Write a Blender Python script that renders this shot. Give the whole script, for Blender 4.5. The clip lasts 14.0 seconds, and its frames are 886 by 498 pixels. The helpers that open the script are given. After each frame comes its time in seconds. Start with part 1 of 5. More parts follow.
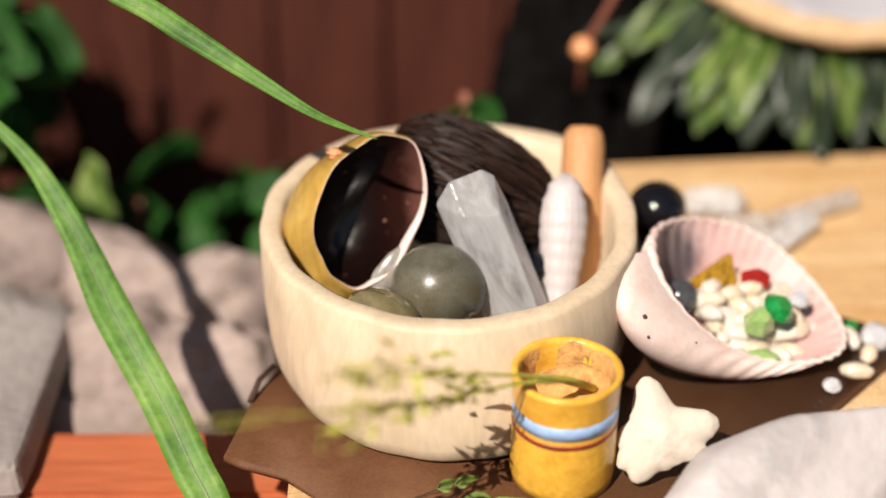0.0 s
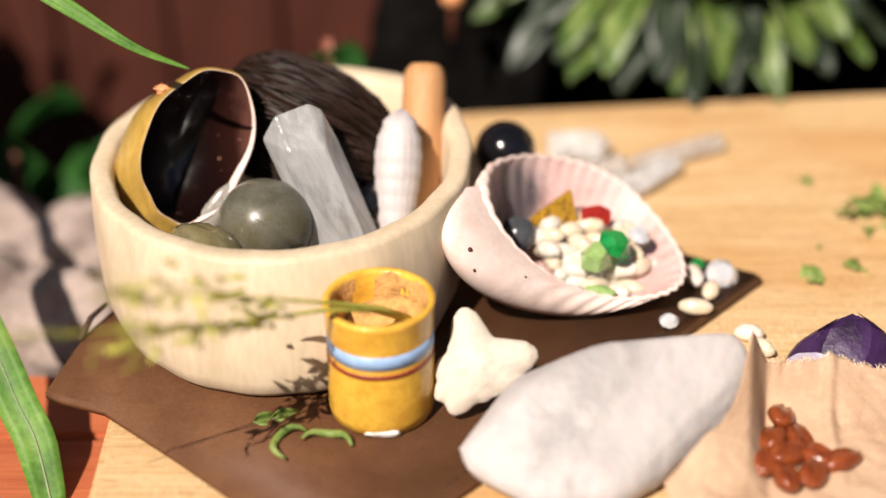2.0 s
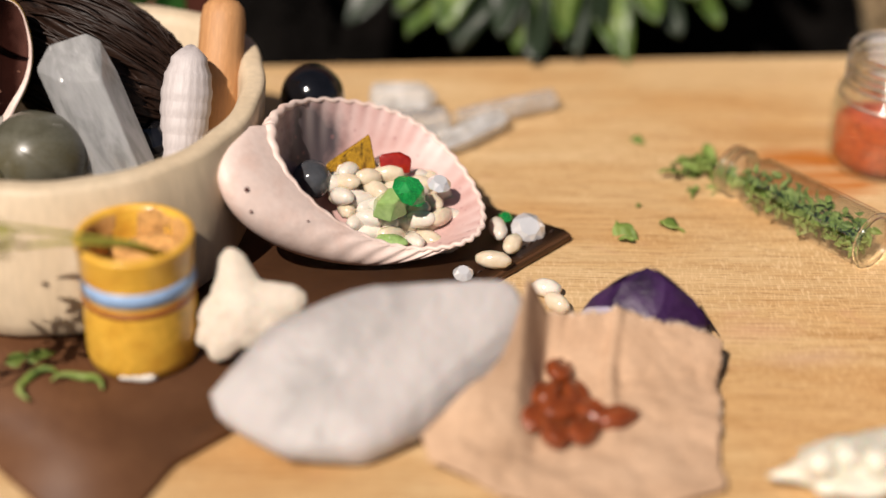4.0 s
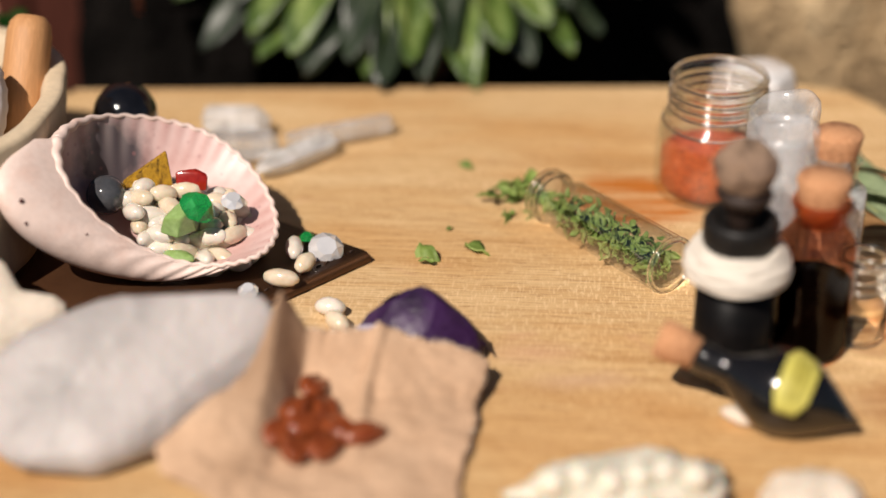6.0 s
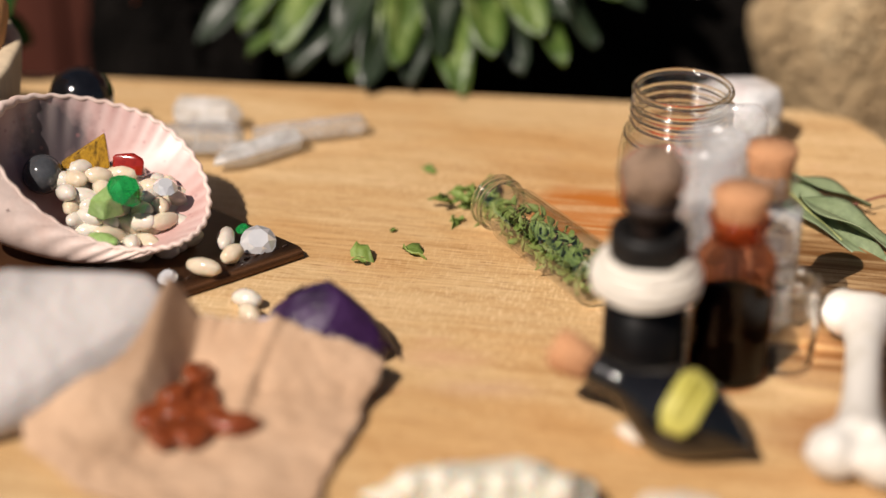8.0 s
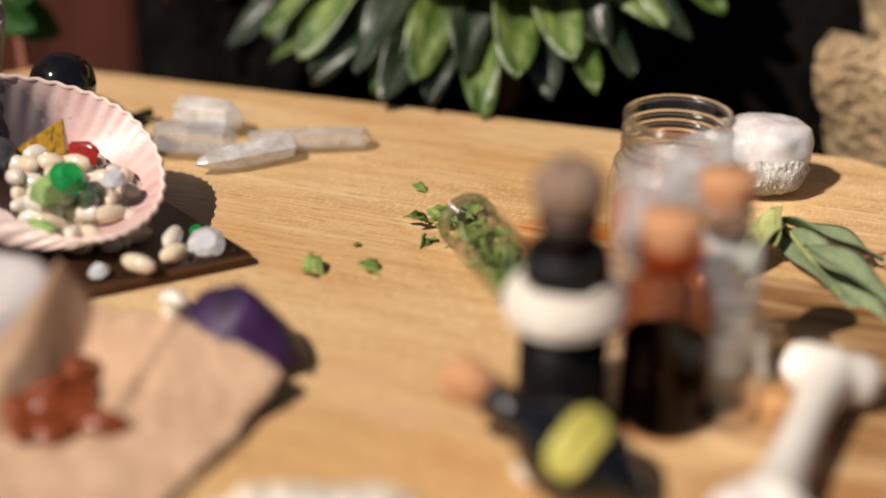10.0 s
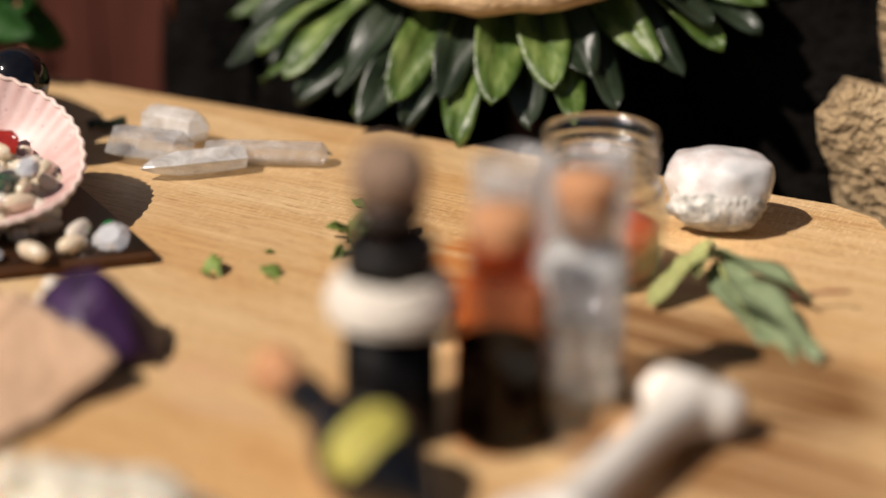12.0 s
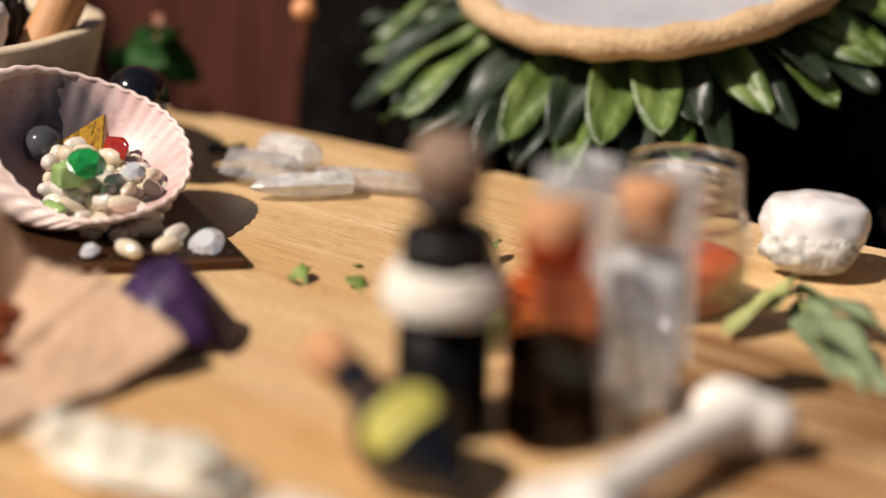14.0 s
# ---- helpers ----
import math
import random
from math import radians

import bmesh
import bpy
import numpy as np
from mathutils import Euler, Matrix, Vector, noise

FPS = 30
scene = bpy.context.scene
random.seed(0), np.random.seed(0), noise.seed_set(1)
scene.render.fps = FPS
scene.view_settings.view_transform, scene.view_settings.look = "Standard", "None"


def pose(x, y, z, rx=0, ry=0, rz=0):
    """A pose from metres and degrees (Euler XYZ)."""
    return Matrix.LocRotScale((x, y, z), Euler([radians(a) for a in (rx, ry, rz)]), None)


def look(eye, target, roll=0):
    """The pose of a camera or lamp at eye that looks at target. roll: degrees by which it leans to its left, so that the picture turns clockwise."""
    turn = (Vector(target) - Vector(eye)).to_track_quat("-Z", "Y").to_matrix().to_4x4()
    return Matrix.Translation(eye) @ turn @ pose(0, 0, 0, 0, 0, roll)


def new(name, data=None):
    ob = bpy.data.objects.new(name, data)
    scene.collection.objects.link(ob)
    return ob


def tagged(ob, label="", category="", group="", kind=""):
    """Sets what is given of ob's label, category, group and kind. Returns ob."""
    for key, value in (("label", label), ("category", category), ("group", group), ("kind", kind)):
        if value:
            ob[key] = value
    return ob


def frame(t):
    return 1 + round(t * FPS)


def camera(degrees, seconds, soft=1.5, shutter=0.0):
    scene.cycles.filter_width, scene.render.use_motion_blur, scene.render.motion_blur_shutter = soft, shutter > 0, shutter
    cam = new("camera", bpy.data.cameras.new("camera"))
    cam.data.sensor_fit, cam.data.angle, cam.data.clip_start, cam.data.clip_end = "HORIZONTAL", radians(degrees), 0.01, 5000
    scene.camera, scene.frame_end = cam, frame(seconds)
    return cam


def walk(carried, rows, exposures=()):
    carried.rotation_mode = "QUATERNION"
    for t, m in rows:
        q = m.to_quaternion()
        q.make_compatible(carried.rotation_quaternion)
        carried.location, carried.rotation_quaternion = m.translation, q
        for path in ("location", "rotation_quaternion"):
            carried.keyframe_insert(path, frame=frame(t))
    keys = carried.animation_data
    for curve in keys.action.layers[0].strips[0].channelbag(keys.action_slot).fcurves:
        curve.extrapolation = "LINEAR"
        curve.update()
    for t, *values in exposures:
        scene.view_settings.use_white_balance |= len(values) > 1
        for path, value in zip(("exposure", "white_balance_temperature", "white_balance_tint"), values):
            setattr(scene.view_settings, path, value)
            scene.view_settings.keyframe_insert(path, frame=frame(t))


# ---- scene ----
# Camera: a 50 mm lens on a small-sensor camera, slid along a tabletop still life.
cam = camera(27.0, 14.0)
cam.data.dof.use_dof = True
cam.data.dof.focus_distance = 0.603
cam.data.dof.aperture_fstop = 3.14
# seconds, eye x y z, yaw to the left, pitch up, roll (degrees)
PATH = [
    (0, -0.12846, -0.54124, 0.38598, -1.312, -32.400, 0.501),
    (0.5, -0.11107, -0.54083, 0.38400, -0.952, -32.341, 0.071),
    (1, -0.09069, -0.54046, 0.37766, -0.277, -32.371, -0.650),
    (1.5, -0.07015, -0.54518, 0.37498, 0.219, -32.233, -0.700),
    (2, -0.05604, -0.55095, 0.36180, 0.293, -32.102, -0.716),
    (2.5, -0.04294, -0.54614, 0.35185, -0.047, -31.653, 0.067),
    (3, -0.01347, -0.54044, 0.34327, 0.445, -31.634, -0.475),
    (3.5, 0.00163, -0.53626, 0.33130, 0.272, -31.656, 0.167),
    (4, 0.01547, -0.53631, 0.32508, 0.451, -31.542, 0.716),
    (4.2, 0.03047, -0.53870, 0.32397, 0.945, -31.433, 0.331),
    (6.5, 0.13133, -0.52867, 0.30212, 4.745, -29.194, 0.273),
    (7, 0.15394, -0.52457, 0.29681, 6.409, -28.921, 0.190),
    (7.2, 0.16258, -0.52510, 0.29750, 7.148, -28.727, 0.083),
    (9.3, 0.25471, -0.47536, 0.26749, 16.436, -27.180, 0.325),
    (9.5, 0.26572, -0.46910, 0.26520, 17.475, -26.775, 0.118),
    (10, 0.27883, -0.46104, 0.25574, 19.404, -26.086, 0.786),
    (10.5, 0.30240, -0.44369, 0.24694, 21.924, -25.466, 0.606),
    (11, 0.32438, -0.42678, 0.24072, 23.912, -24.998, 0.416),
    (11.5, 0.34908, -0.41290, 0.22283, 26.303, -23.636, 0.972),
    (12, 0.37537, -0.40606, 0.21858, 28.722, -22.640, 0.702),
    (12.5, 0.38384, -0.41094, 0.20100, 30.960, -21.034, 2.011),
    (13, 0.39653, -0.40213, 0.19758, 33.100, -20.169, 1.753),
    (13.5, 0.40661, -0.40498, 0.19560, 34.477, -19.329, 1.826),
    (14, 0.41410, -0.40149, 0.19099, 35.445, -18.805, 1.818),
]
walk(cam, [(t, pose(x, y, z, 90 + pitch, 0, yaw) @ pose(0, 0, 0, 0, 0, lean)) for t, x, y, z, yaw, pitch, lean in PATH],
     exposures=((0, 0.64), (1.5, 0.78), (2.5, 0.60), (4, 0.30), (7, 0.27), (9.5, 0.27), (11, 0.23), (12, 0.25), (13, 0.37), (14, 0.40)))

# ---- light: low morning sun from the front left, clear sky ----
SUN_AZ, SUN_EL = radians(-120), radians(49)   # azimuth of the way to the sun, from +x towards +y
scene.view_settings.exposure = 0.4
world = bpy.data.worlds.new("sky")
scene.world = world
world.use_nodes = True
wn = world.node_tree.nodes
sky = wn.new("ShaderNodeTexSky")
sky.sky_type, sky.sun_disc, sky.sun_elevation, sky.sun_rotation = "NISHITA", False, SUN_EL, radians(90) - SUN_AZ
world.node_tree.links.new(sky.outputs[0], wn["Background"].inputs[0])
wn["Background"].inputs[1].default_value = 0.027
sun = new("sun", bpy.data.lights.new("sun", "SUN"))
sun.data.energy, sun.data.angle, sun.data.color = 4.35, radians(0.6), (1.0, 0.885, 0.79)
to_sun = Vector((math.cos(SUN_AZ) * math.cos(SUN_EL), math.sin(SUN_AZ) * math.cos(SUN_EL), math.sin(SUN_EL)))
sun.matrix_world = look(to_sun * 5, (0, 0, 0))

SIZE = 1.85
CM = 0.01 * SIZE   # the length that everything below is built in, scaled on the way out
RND = random.Random(7)


# ---- material helpers ----
def ramp(nodes, links, source, stops):
    r = nodes.new("ShaderNodeValToRGB")
    while len(r.color_ramp.elements) < len(stops):
        r.color_ramp.elements.new(0.5)
    for e, (p, c) in zip(r.color_ramp.elements, stops):
        e.position, e.color = p, (*c, 1)
    links.new(source, r.inputs[0])
    return r.outputs[0]


def noise_node(nodes, links, coord, scale, detail=4.0, rough=0.55, dist=0.0, stretch=(1, 1, 1), turn=(0, 0, 0)):
    m = nodes.new("ShaderNodeMapping")
    m.inputs["Scale"].default_value = stretch
    m.inputs["Rotation"].default_value = [radians(a) for a in turn]
    links.new(coord, m.inputs[0])
    n = nodes.new("ShaderNodeTexNoise")
    n.inputs["Scale"].default_value, n.inputs["Detail"].default_value = scale / SIZE, detail
    n.inputs["Roughness"].default_value, n.inputs["Distortion"].default_value = rough, dist
    links.new(m.outputs[0], n.inputs[0])
    return n.outputs[0]


def mixed(nodes, links, fac, a, b, mode="MIX"):
    m = nodes.new("ShaderNodeMix")
    m.data_type, m.blend_type = "RGBA", mode
    for sock, v in ((m.inputs[0], fac), (m.inputs[6], a), (m.inputs[7], b)):
        if isinstance(v, (int, float)):
            sock.default_value = v
        elif isinstance(v, tuple):
            sock.default_value = (*v, 1)
        else:
            links.new(v, sock)
    return m.outputs[2]


def bumped(nodes, links, shader, height, strength, distance):
    b = nodes.new("ShaderNodeBump")
    b.inputs["Strength"].default_value, b.inputs["Distance"].default_value = strength, distance * SIZE
    links.new(height, b.inputs["Height"])
    links.new(b.outputs[0], shader.inputs["Normal"])


def base(name):
    m = bpy.data.materials.new(name)
    m.use_nodes = True
    n, l = m.node_tree.nodes, m.node_tree.links
    co = n.new("ShaderNodeTexCoord").outputs["Object"]
    return m, n, l, n["Principled BSDF"], co


def surface(name, colors, scale=300, rough=0.5, grain=1500, bump=0.3, dist=0.0002, stretch=(1, 1, 1), detail=5,
            metal=0.0, trans=0.0, sss=0.0, coat=0.0, spec=0.5, vary=0.12, distort=0.0, ior=1.45):
    """A material of two or three colours in large blotches, with finer grain in colour and relief."""
    m, n, l, p, co = base(name)
    big = noise_node(n, l, co, scale, detail, 0.6, distort, stretch)
    stops = [(0.3 + 0.4 * i / (len(colors) - 1), c) for i, c in enumerate(colors)]
    col = ramp(n, l, big, stops)
    fine = noise_node(n, l, co, grain, 3, 0.6, 0, stretch)
    shade = ramp(n, l, fine, [(0.3, (1 - vary,) * 3), (0.7, (1 + vary,) * 3)])
    col = mixed(n, l, 1.0, col, shade, "MULTIPLY")
    info = n.new("ShaderNodeObjectInfo")
    each = ramp(n, l, info.outputs["Random"], [(0, (0.92, 0.92, 0.92)), (1, (1.06, 1.05, 1.03))])
    col = mixed(n, l, 1.0, col, each, "MULTIPLY")
    l.new(col, p.inputs["Base Color"])
    rr = n.new("ShaderNodeMapRange")
    rr.inputs[3].default_value, rr.inputs[4].default_value = max(rough - 0.08, 0.02), min(rough + 0.08, 1)
    l.new(fine, rr.inputs[0])
    l.new(rr.outputs[0], p.inputs["Roughness"])
    p.inputs["Metallic"].default_value, p.inputs["Transmission Weight"].default_value = metal, trans
    p.inputs["Subsurface Weight"].default_value, p.inputs["Subsurface Scale"].default_value = sss, 0.3 * CM
    p.inputs["Coat Weight"].default_value, p.inputs["Coat Roughness"].default_value = coat, 0.05
    p.inputs["Specular IOR Level"].default_value, p.inputs["IOR"].default_value = spec, ior
    if bump:
        bumped(n, l, p, fine, bump, dist)
    return m


def glassy(name, tint=(0.96, 0.975, 0.965), edge=0.9, face=0.07, rough=0.02, milk=0.0):
    """Thin blown glass: clear through, with a mirror gleam that grows to the edges."""
    m = bpy.data.materials.new(name)
    m.use_nodes = True
    n, l = m.node_tree.nodes, m.node_tree.links
    n.remove(n["Principled BSDF"])
    tr, gl, mx, lw = (n.new("ShaderNodeBsdfTransparent"), n.new("ShaderNodeBsdfGlossy"), n.new("ShaderNodeMixShader"), n.new("ShaderNodeLayerWeight"))
    tr.inputs[0].default_value = (*tint, 1)
    gl.inputs["Roughness"].default_value = rough
    lw.inputs[0].default_value = 0.5
    gain = ramp(n, l, lw.outputs["Facing"], [(0.3, (face,) * 3), (0.75, (face + 0.15 * edge,) * 3), (1.0, (edge,) * 3)])
    l.new(gain, mx.inputs[0])
    l.new(tr.outputs[0], mx.inputs[1])
    l.new(gl.outputs[0], mx.inputs[2])
    last = mx
    if milk:
        df, last = n.new("ShaderNodeBsdfDiffuse"), n.new("ShaderNodeMixShader")
        co = n.new("ShaderNodeTexCoord").outputs["Object"]
        cloud = ramp(n, l, noise_node(n, l, co, 260, 4, 0.6, 0.8), [(0.3, (milk * 0.35,) * 3), (0.7, (milk * 1.6,) * 3)])
        df.inputs[0].default_value = (0.82, 0.82, 0.81, 1)
        l.new(cloud, last.inputs[0])
        l.new(mx.outputs[0], last.inputs[1])
        l.new(df.outputs[0], last.inputs[2])
    l.new(last.outputs[0], n["Material Output"].inputs[0])
    return m


def board_wood():
    """Oiled hardwood: long grain along the far edge, dark pores, a weave of short knife scratches, worn pale patches and scorched stains."""
    m, n, l, p, co = base("oiled board wood")
    turn = (0, 0, -4.5)
    long = noise_node(n, l, co, 26, 8, 0.62, 0.6, (0.5, 7, 1), turn)
    col = ramp(n, l, long, [(0.25, (0.46, 0.28, 0.125)), (0.45, (0.55, 0.372, 0.19)), (0.6, (0.60, 0.428, 0.235)), (0.78, (0.65, 0.485, 0.285))])
    fine = noise_node(n, l, co, 300, 6, 0.7, 0, (0.14, 5.5, 1), turn)
    col = mixed(n, l, 1.0, col, ramp(n, l, fine, [(0.34, (0.76, 0.68, 0.58)), (0.48, (0.98, 0.97, 0.96)), (0.62, (1.10, 1.10, 1.10))]), "MULTIPLY")
    # pores: short dark dashes along the grain
    pore = noise_node(n, l, co, 520, 3, 0.55, 0.1, (0.35, 3.2, 1), turn)
    col = mixed(n, l, ramp(n, l, pore, [(0.56, (0, 0, 0)), (0.68, (0.65, 0.65, 0.65))]), col, (0.30, 0.16, 0.06))
    # knife scratches across and along
    cross = noise_node(n, l, co, 560, 3, 0.6, 0.4, (3.6, 0.8, 1), (0, 0, 3))
    worn = ramp(n, l, noise_node(n, l, co, 20, 4, 0.6, 0.3), [(0.40, (0.25, 0.25, 0.25)), (0.62, (1, 1, 1))])
    col = mixed(n, l, mixed(n, l, 1.0, ramp(n, l, cross, [(0.50, (0, 0, 0)), (0.66, (0.6, 0.6, 0.6))]), worn, "MULTIPLY"), col, (0.80, 0.61, 0.38))
    skew = noise_node(n, l, co, 380, 2, 0.6, 0.2, (0.25, 6, 1), (0, 0, 38))
    col = mixed(n, l, ramp(n, l, skew, [(0.66, (0, 0, 0)), (0.74, (0.4, 0.4, 0.4))]), col, (0.82, 0.65, 0.43))
    wide = noise_node(n, l, co, 14, 4, 0.6, 0.4, (1, 2.2, 1), turn)
    col = mixed(n, l, 1.0, col, ramp(n, l, wide, [(0.3, (0.90, 0.76, 0.59)), (0.5, (0.985, 0.96, 0.91)), (0.75, (1.06, 1.07, 1.08))]), "MULTIPLY")
    blotch = noise_node(n, l, co, 75, 3, 0.55, 0.5, (1, 2, 1), turn)
    col = mixed(n, l, ramp(n, l, blotch, [(0.63, (0, 0, 0)), (0.74, (0.32, 0.32, 0.32))]), col, (0.50, 0.27, 0.17))
    # scorched streaks at the jar's foot and along the far right of the board
    def patch(cx, cy, rx, ry, soft=0.5):
        mp = n.new("ShaderNodeMapping")
        mp.vector_type = "TEXTURE"
        mp.inputs["Location"].default_value = (cx * CM, cy * CM, 0)
        mp.inputs["Rotation"].default_value = (0, 0, radians(4.5))
        mp.inputs["Scale"].default_value = (rx * CM, ry * CM, 1)
        wob = n.new("ShaderNodeVectorMath")
        wob.operation = "ADD"
        wn_ = n.new("ShaderNodeTexNoise")
        wn_.inputs["Scale"].default_value = 160 / SIZE
        l.new(co, wn_.inputs[0])
        sc = n.new("ShaderNodeVectorMath")
        sc.operation = "SCALE"
        sc.inputs["Scale"].default_value = 0.5 * CM
        l.new(wn_.outputs[1], sc.inputs[0])
        l.new(co, wob.inputs[0])
        l.new(sc.outputs[0], wob.inputs[1])
        l.new(wob.outputs[0], mp.inputs[0])
        ln = n.new("ShaderNodeVectorMath")
        ln.operation = "LENGTH"
        l.new(mp.outputs[0], ln.inputs[0])
        return ramp(n, l, ln.outputs["Value"], [(soft, (1, 1, 1)), (1.0, (0, 0, 0))])
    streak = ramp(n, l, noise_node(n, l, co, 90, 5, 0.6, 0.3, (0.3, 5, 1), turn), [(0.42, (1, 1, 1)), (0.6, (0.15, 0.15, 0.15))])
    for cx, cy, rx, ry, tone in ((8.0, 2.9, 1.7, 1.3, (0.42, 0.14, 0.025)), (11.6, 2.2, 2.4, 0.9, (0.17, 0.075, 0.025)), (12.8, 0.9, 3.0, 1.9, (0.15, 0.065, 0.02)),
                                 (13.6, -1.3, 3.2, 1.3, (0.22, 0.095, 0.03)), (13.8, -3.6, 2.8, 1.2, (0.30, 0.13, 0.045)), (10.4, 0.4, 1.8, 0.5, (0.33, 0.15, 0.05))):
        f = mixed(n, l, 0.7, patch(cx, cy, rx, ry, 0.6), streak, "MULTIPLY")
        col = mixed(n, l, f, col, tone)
    col = mixed(n, l, mixed(n, l, 0.45, (0, 0, 0), patch(9.5, -7.5, 9.0, 7.5, 0.25)), col, mixed(n, l, 1.0, col, (1.0, 0.84, 0.62), "MULTIPLY"))
    for cx, cy, rx, ry, tone in ((6.2, -2.6, 1.0, 0.5, (0.62, 0.36, 0.25)), (7.0, -3.4, 1.2, 0.4, (0.55, 0.36, 0.27))):
        f = mixed(n, l, 0.35, (0, 0, 0), patch(cx, cy, rx, ry, 0.1))
        col = mixed(n, l, f, col, tone)
    l.new(col, p.inputs["Base Color"])
    p.inputs["Roughness"].default_value = 0.5
    p.inputs["Specular IOR Level"].default_value = 0.3
    bumped(n, l, p, mixed(n, l, 0.5, fine, cross), 0.35, 0.00025)
    return m


WOOD = board_wood()
BOWL = surface("pale carved wood", [(0.50, 0.40, 0.265), (0.60, 0.49, 0.345), (0.55, 0.44, 0.30)], 60, 0.55, 700, 0.2, 0.0003, (1, 1, 0.25), vary=0.08)
LEATHER = surface("brown leather", [(0.095, 0.041, 0.019), (0.13, 0.060, 0.028)], 120, 0.5, 1800, 0.35, 0.00015, spec=0.25)
LEATHER_EDGE = surface("raw leather edge", [(0.025, 0.012, 0.008), (0.05, 0.024, 0.013)], 300, 0.75, 1500, 0.4)
PLANK_RED = surface("red stained plank", [(0.042, 0.0122, 0.0086), (0.088, 0.0265, 0.0166), (0.052, 0.0154, 0.0108)], 30, 0.6, 400, 0.3, 0.0005, (3, 3, 0.3), spec=0.25)
DECK = surface("orange red deck wood", [(0.32, 0.075, 0.03), (0.43, 0.125, 0.05), (0.28, 0.06, 0.025)], 30, 0.55, 300, 0.3, 0.0005, (0.3, 4, 3))
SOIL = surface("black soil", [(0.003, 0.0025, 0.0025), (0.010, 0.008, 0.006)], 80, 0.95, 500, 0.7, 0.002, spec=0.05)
STONE = surface("pink grey stone", [(0.19, 0.148, 0.13), (0.34, 0.272, 0.24), (0.25, 0.203, 0.178)], 40, 0.8, 400, 0.5, 0.001)
SLATE = surface("grey stone", [(0.21, 0.185, 0.17), (0.33, 0.30, 0.28)], 40, 0.8, 400, 0.5, 0.001)
TAN_ROCK = surface("tan rough rock", [(0.10, 0.062, 0.03), (0.42, 0.30, 0.165), (0.60, 0.47, 0.29)], 45, 0.85, 300, 1.0, 0.006)
BLACK_BULK = surface("rough near black", [(0.0015, 0.0015, 0.0015), (0.011, 0.0095, 0.0085)], 60, 0.95, 350, 0.9, 0.003, spec=0.03)
LEAF = surface("mottled green leaf", [(0.008, 0.022, 0.005), (0.062, 0.110, 0.017), (0.25, 0.32, 0.10)], 120, 0.40, 260, 0.6, 0.0012, spec=0.6, stretch=(0.5, 1.5, 1))
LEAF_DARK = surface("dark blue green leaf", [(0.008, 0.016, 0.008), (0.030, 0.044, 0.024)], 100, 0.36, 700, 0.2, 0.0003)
LEAF_BRIGHT = surface("bright ivy leaf", [(0.007, 0.034, 0.006), (0.022, 0.085, 0.012)], 80, 0.6, 700, 0.2, 0.0003, spec=0.18)
GRASS = surface("striped grass blade", [(0.028, 0.085, 0.010), (0.085, 0.19, 0.026), (0.17, 0.28, 0.06)], 75, 0.5, 900, 0.2, 0.0002, vary=0.2, spec=0.25)
BAY = surface("dry bay leaf", [(0.13, 0.175, 0.085), (0.22, 0.275, 0.15), (0.175, 0.225, 0.125)], 160, 0.5, 900, 0.25, 0.0002)
BAY_PALE = surface("pale bay leaf", [(0.26, 0.29, 0.10), (0.36, 0.38, 0.16)], 120, 0.5, 900, 0.25, 0.0002)
HERB = surface("chopped dried herb", [(0.075, 0.125, 0.020), (0.16, 0.23, 0.045), (0.30, 0.36, 0.12)], 250, 0.6, 1500, 0.3)
HERB_BLUR = surface("olive herb stem", [(0.32, 0.33, 0.045), (0.58, 0.55, 0.11)], 250, 0.6, 1500, 0.3)
CLAY = surface("yellow glazed clay", [(0.60, 0.31, 0.03), (0.72, 0.42, 0.055), (0.52, 0.25, 0.025)], 110, 0.36, 900, 0.2, 0.0002, coat=0.3)
BAND_BLUE = surface("blue painted band", [(0.27, 0.42, 0.68), (0.33, 0.50, 0.76)], 250, 0.4, 900, 0.2)
BAND_RED = surface("dark red painted line", [(0.20, 0.025, 0.018), (0.28, 0.04, 0.025)], 250, 0.4, 900, 0.2)
CAN_IN = surface("ochre powder", [(0.40, 0.20, 0.05), (0.62, 0.34, 0.11), (0.26, 0.13, 0.04)], 200, 0.9, 1200, 0.6, 0.0005)
CHIP = surface("bare white clay", [(0.75, 0.72, 0.66), (0.85, 0.82, 0.76)], 300, 0.7, 1200, 0.3)
SCALLOP_OUT = surface("pink white cockle outside", [(0.70, 0.52, 0.45), (0.74, 0.60, 0.54), (0.72, 0.56, 0.49)], 160, 0.5, 900, 0.25, 0.0002, vary=0.05)
CORAL_WHITE = surface("white coral", [(0.60, 0.52, 0.42), (0.68, 0.60, 0.50)], 150, 0.75, 900, 0.4, 0.0003, vary=0.06, sss=0.1)
PEARL = surface("cream pearl", [(0.56, 0.45, 0.30), (0.70, 0.60, 0.46), (0.60, 0.50, 0.35)], 160, 0.16, 900, 0.05, coat=1.0, sss=0.12, vary=0.04)
PEARL_WHITE = surface("white pearl", [(0.64, 0.57, 0.48), (0.75, 0.70, 0.63)], 200, 0.16, 900, 0.05, coat=1.0, sss=0.12, vary=0.03)
GEM_GREEN = surface("green cut glass", [(0.005, 0.26, 0.05), (0.04, 0.50, 0.13)], 200, 0.05, 900, 0, trans=0.5, coat=0.5)
GEM_LIME = surface("pale green stone", [(0.34, 0.55, 0.14), (0.55, 0.74, 0.34)], 200, 0.12, 900, 0, trans=0.4, coat=0.5)
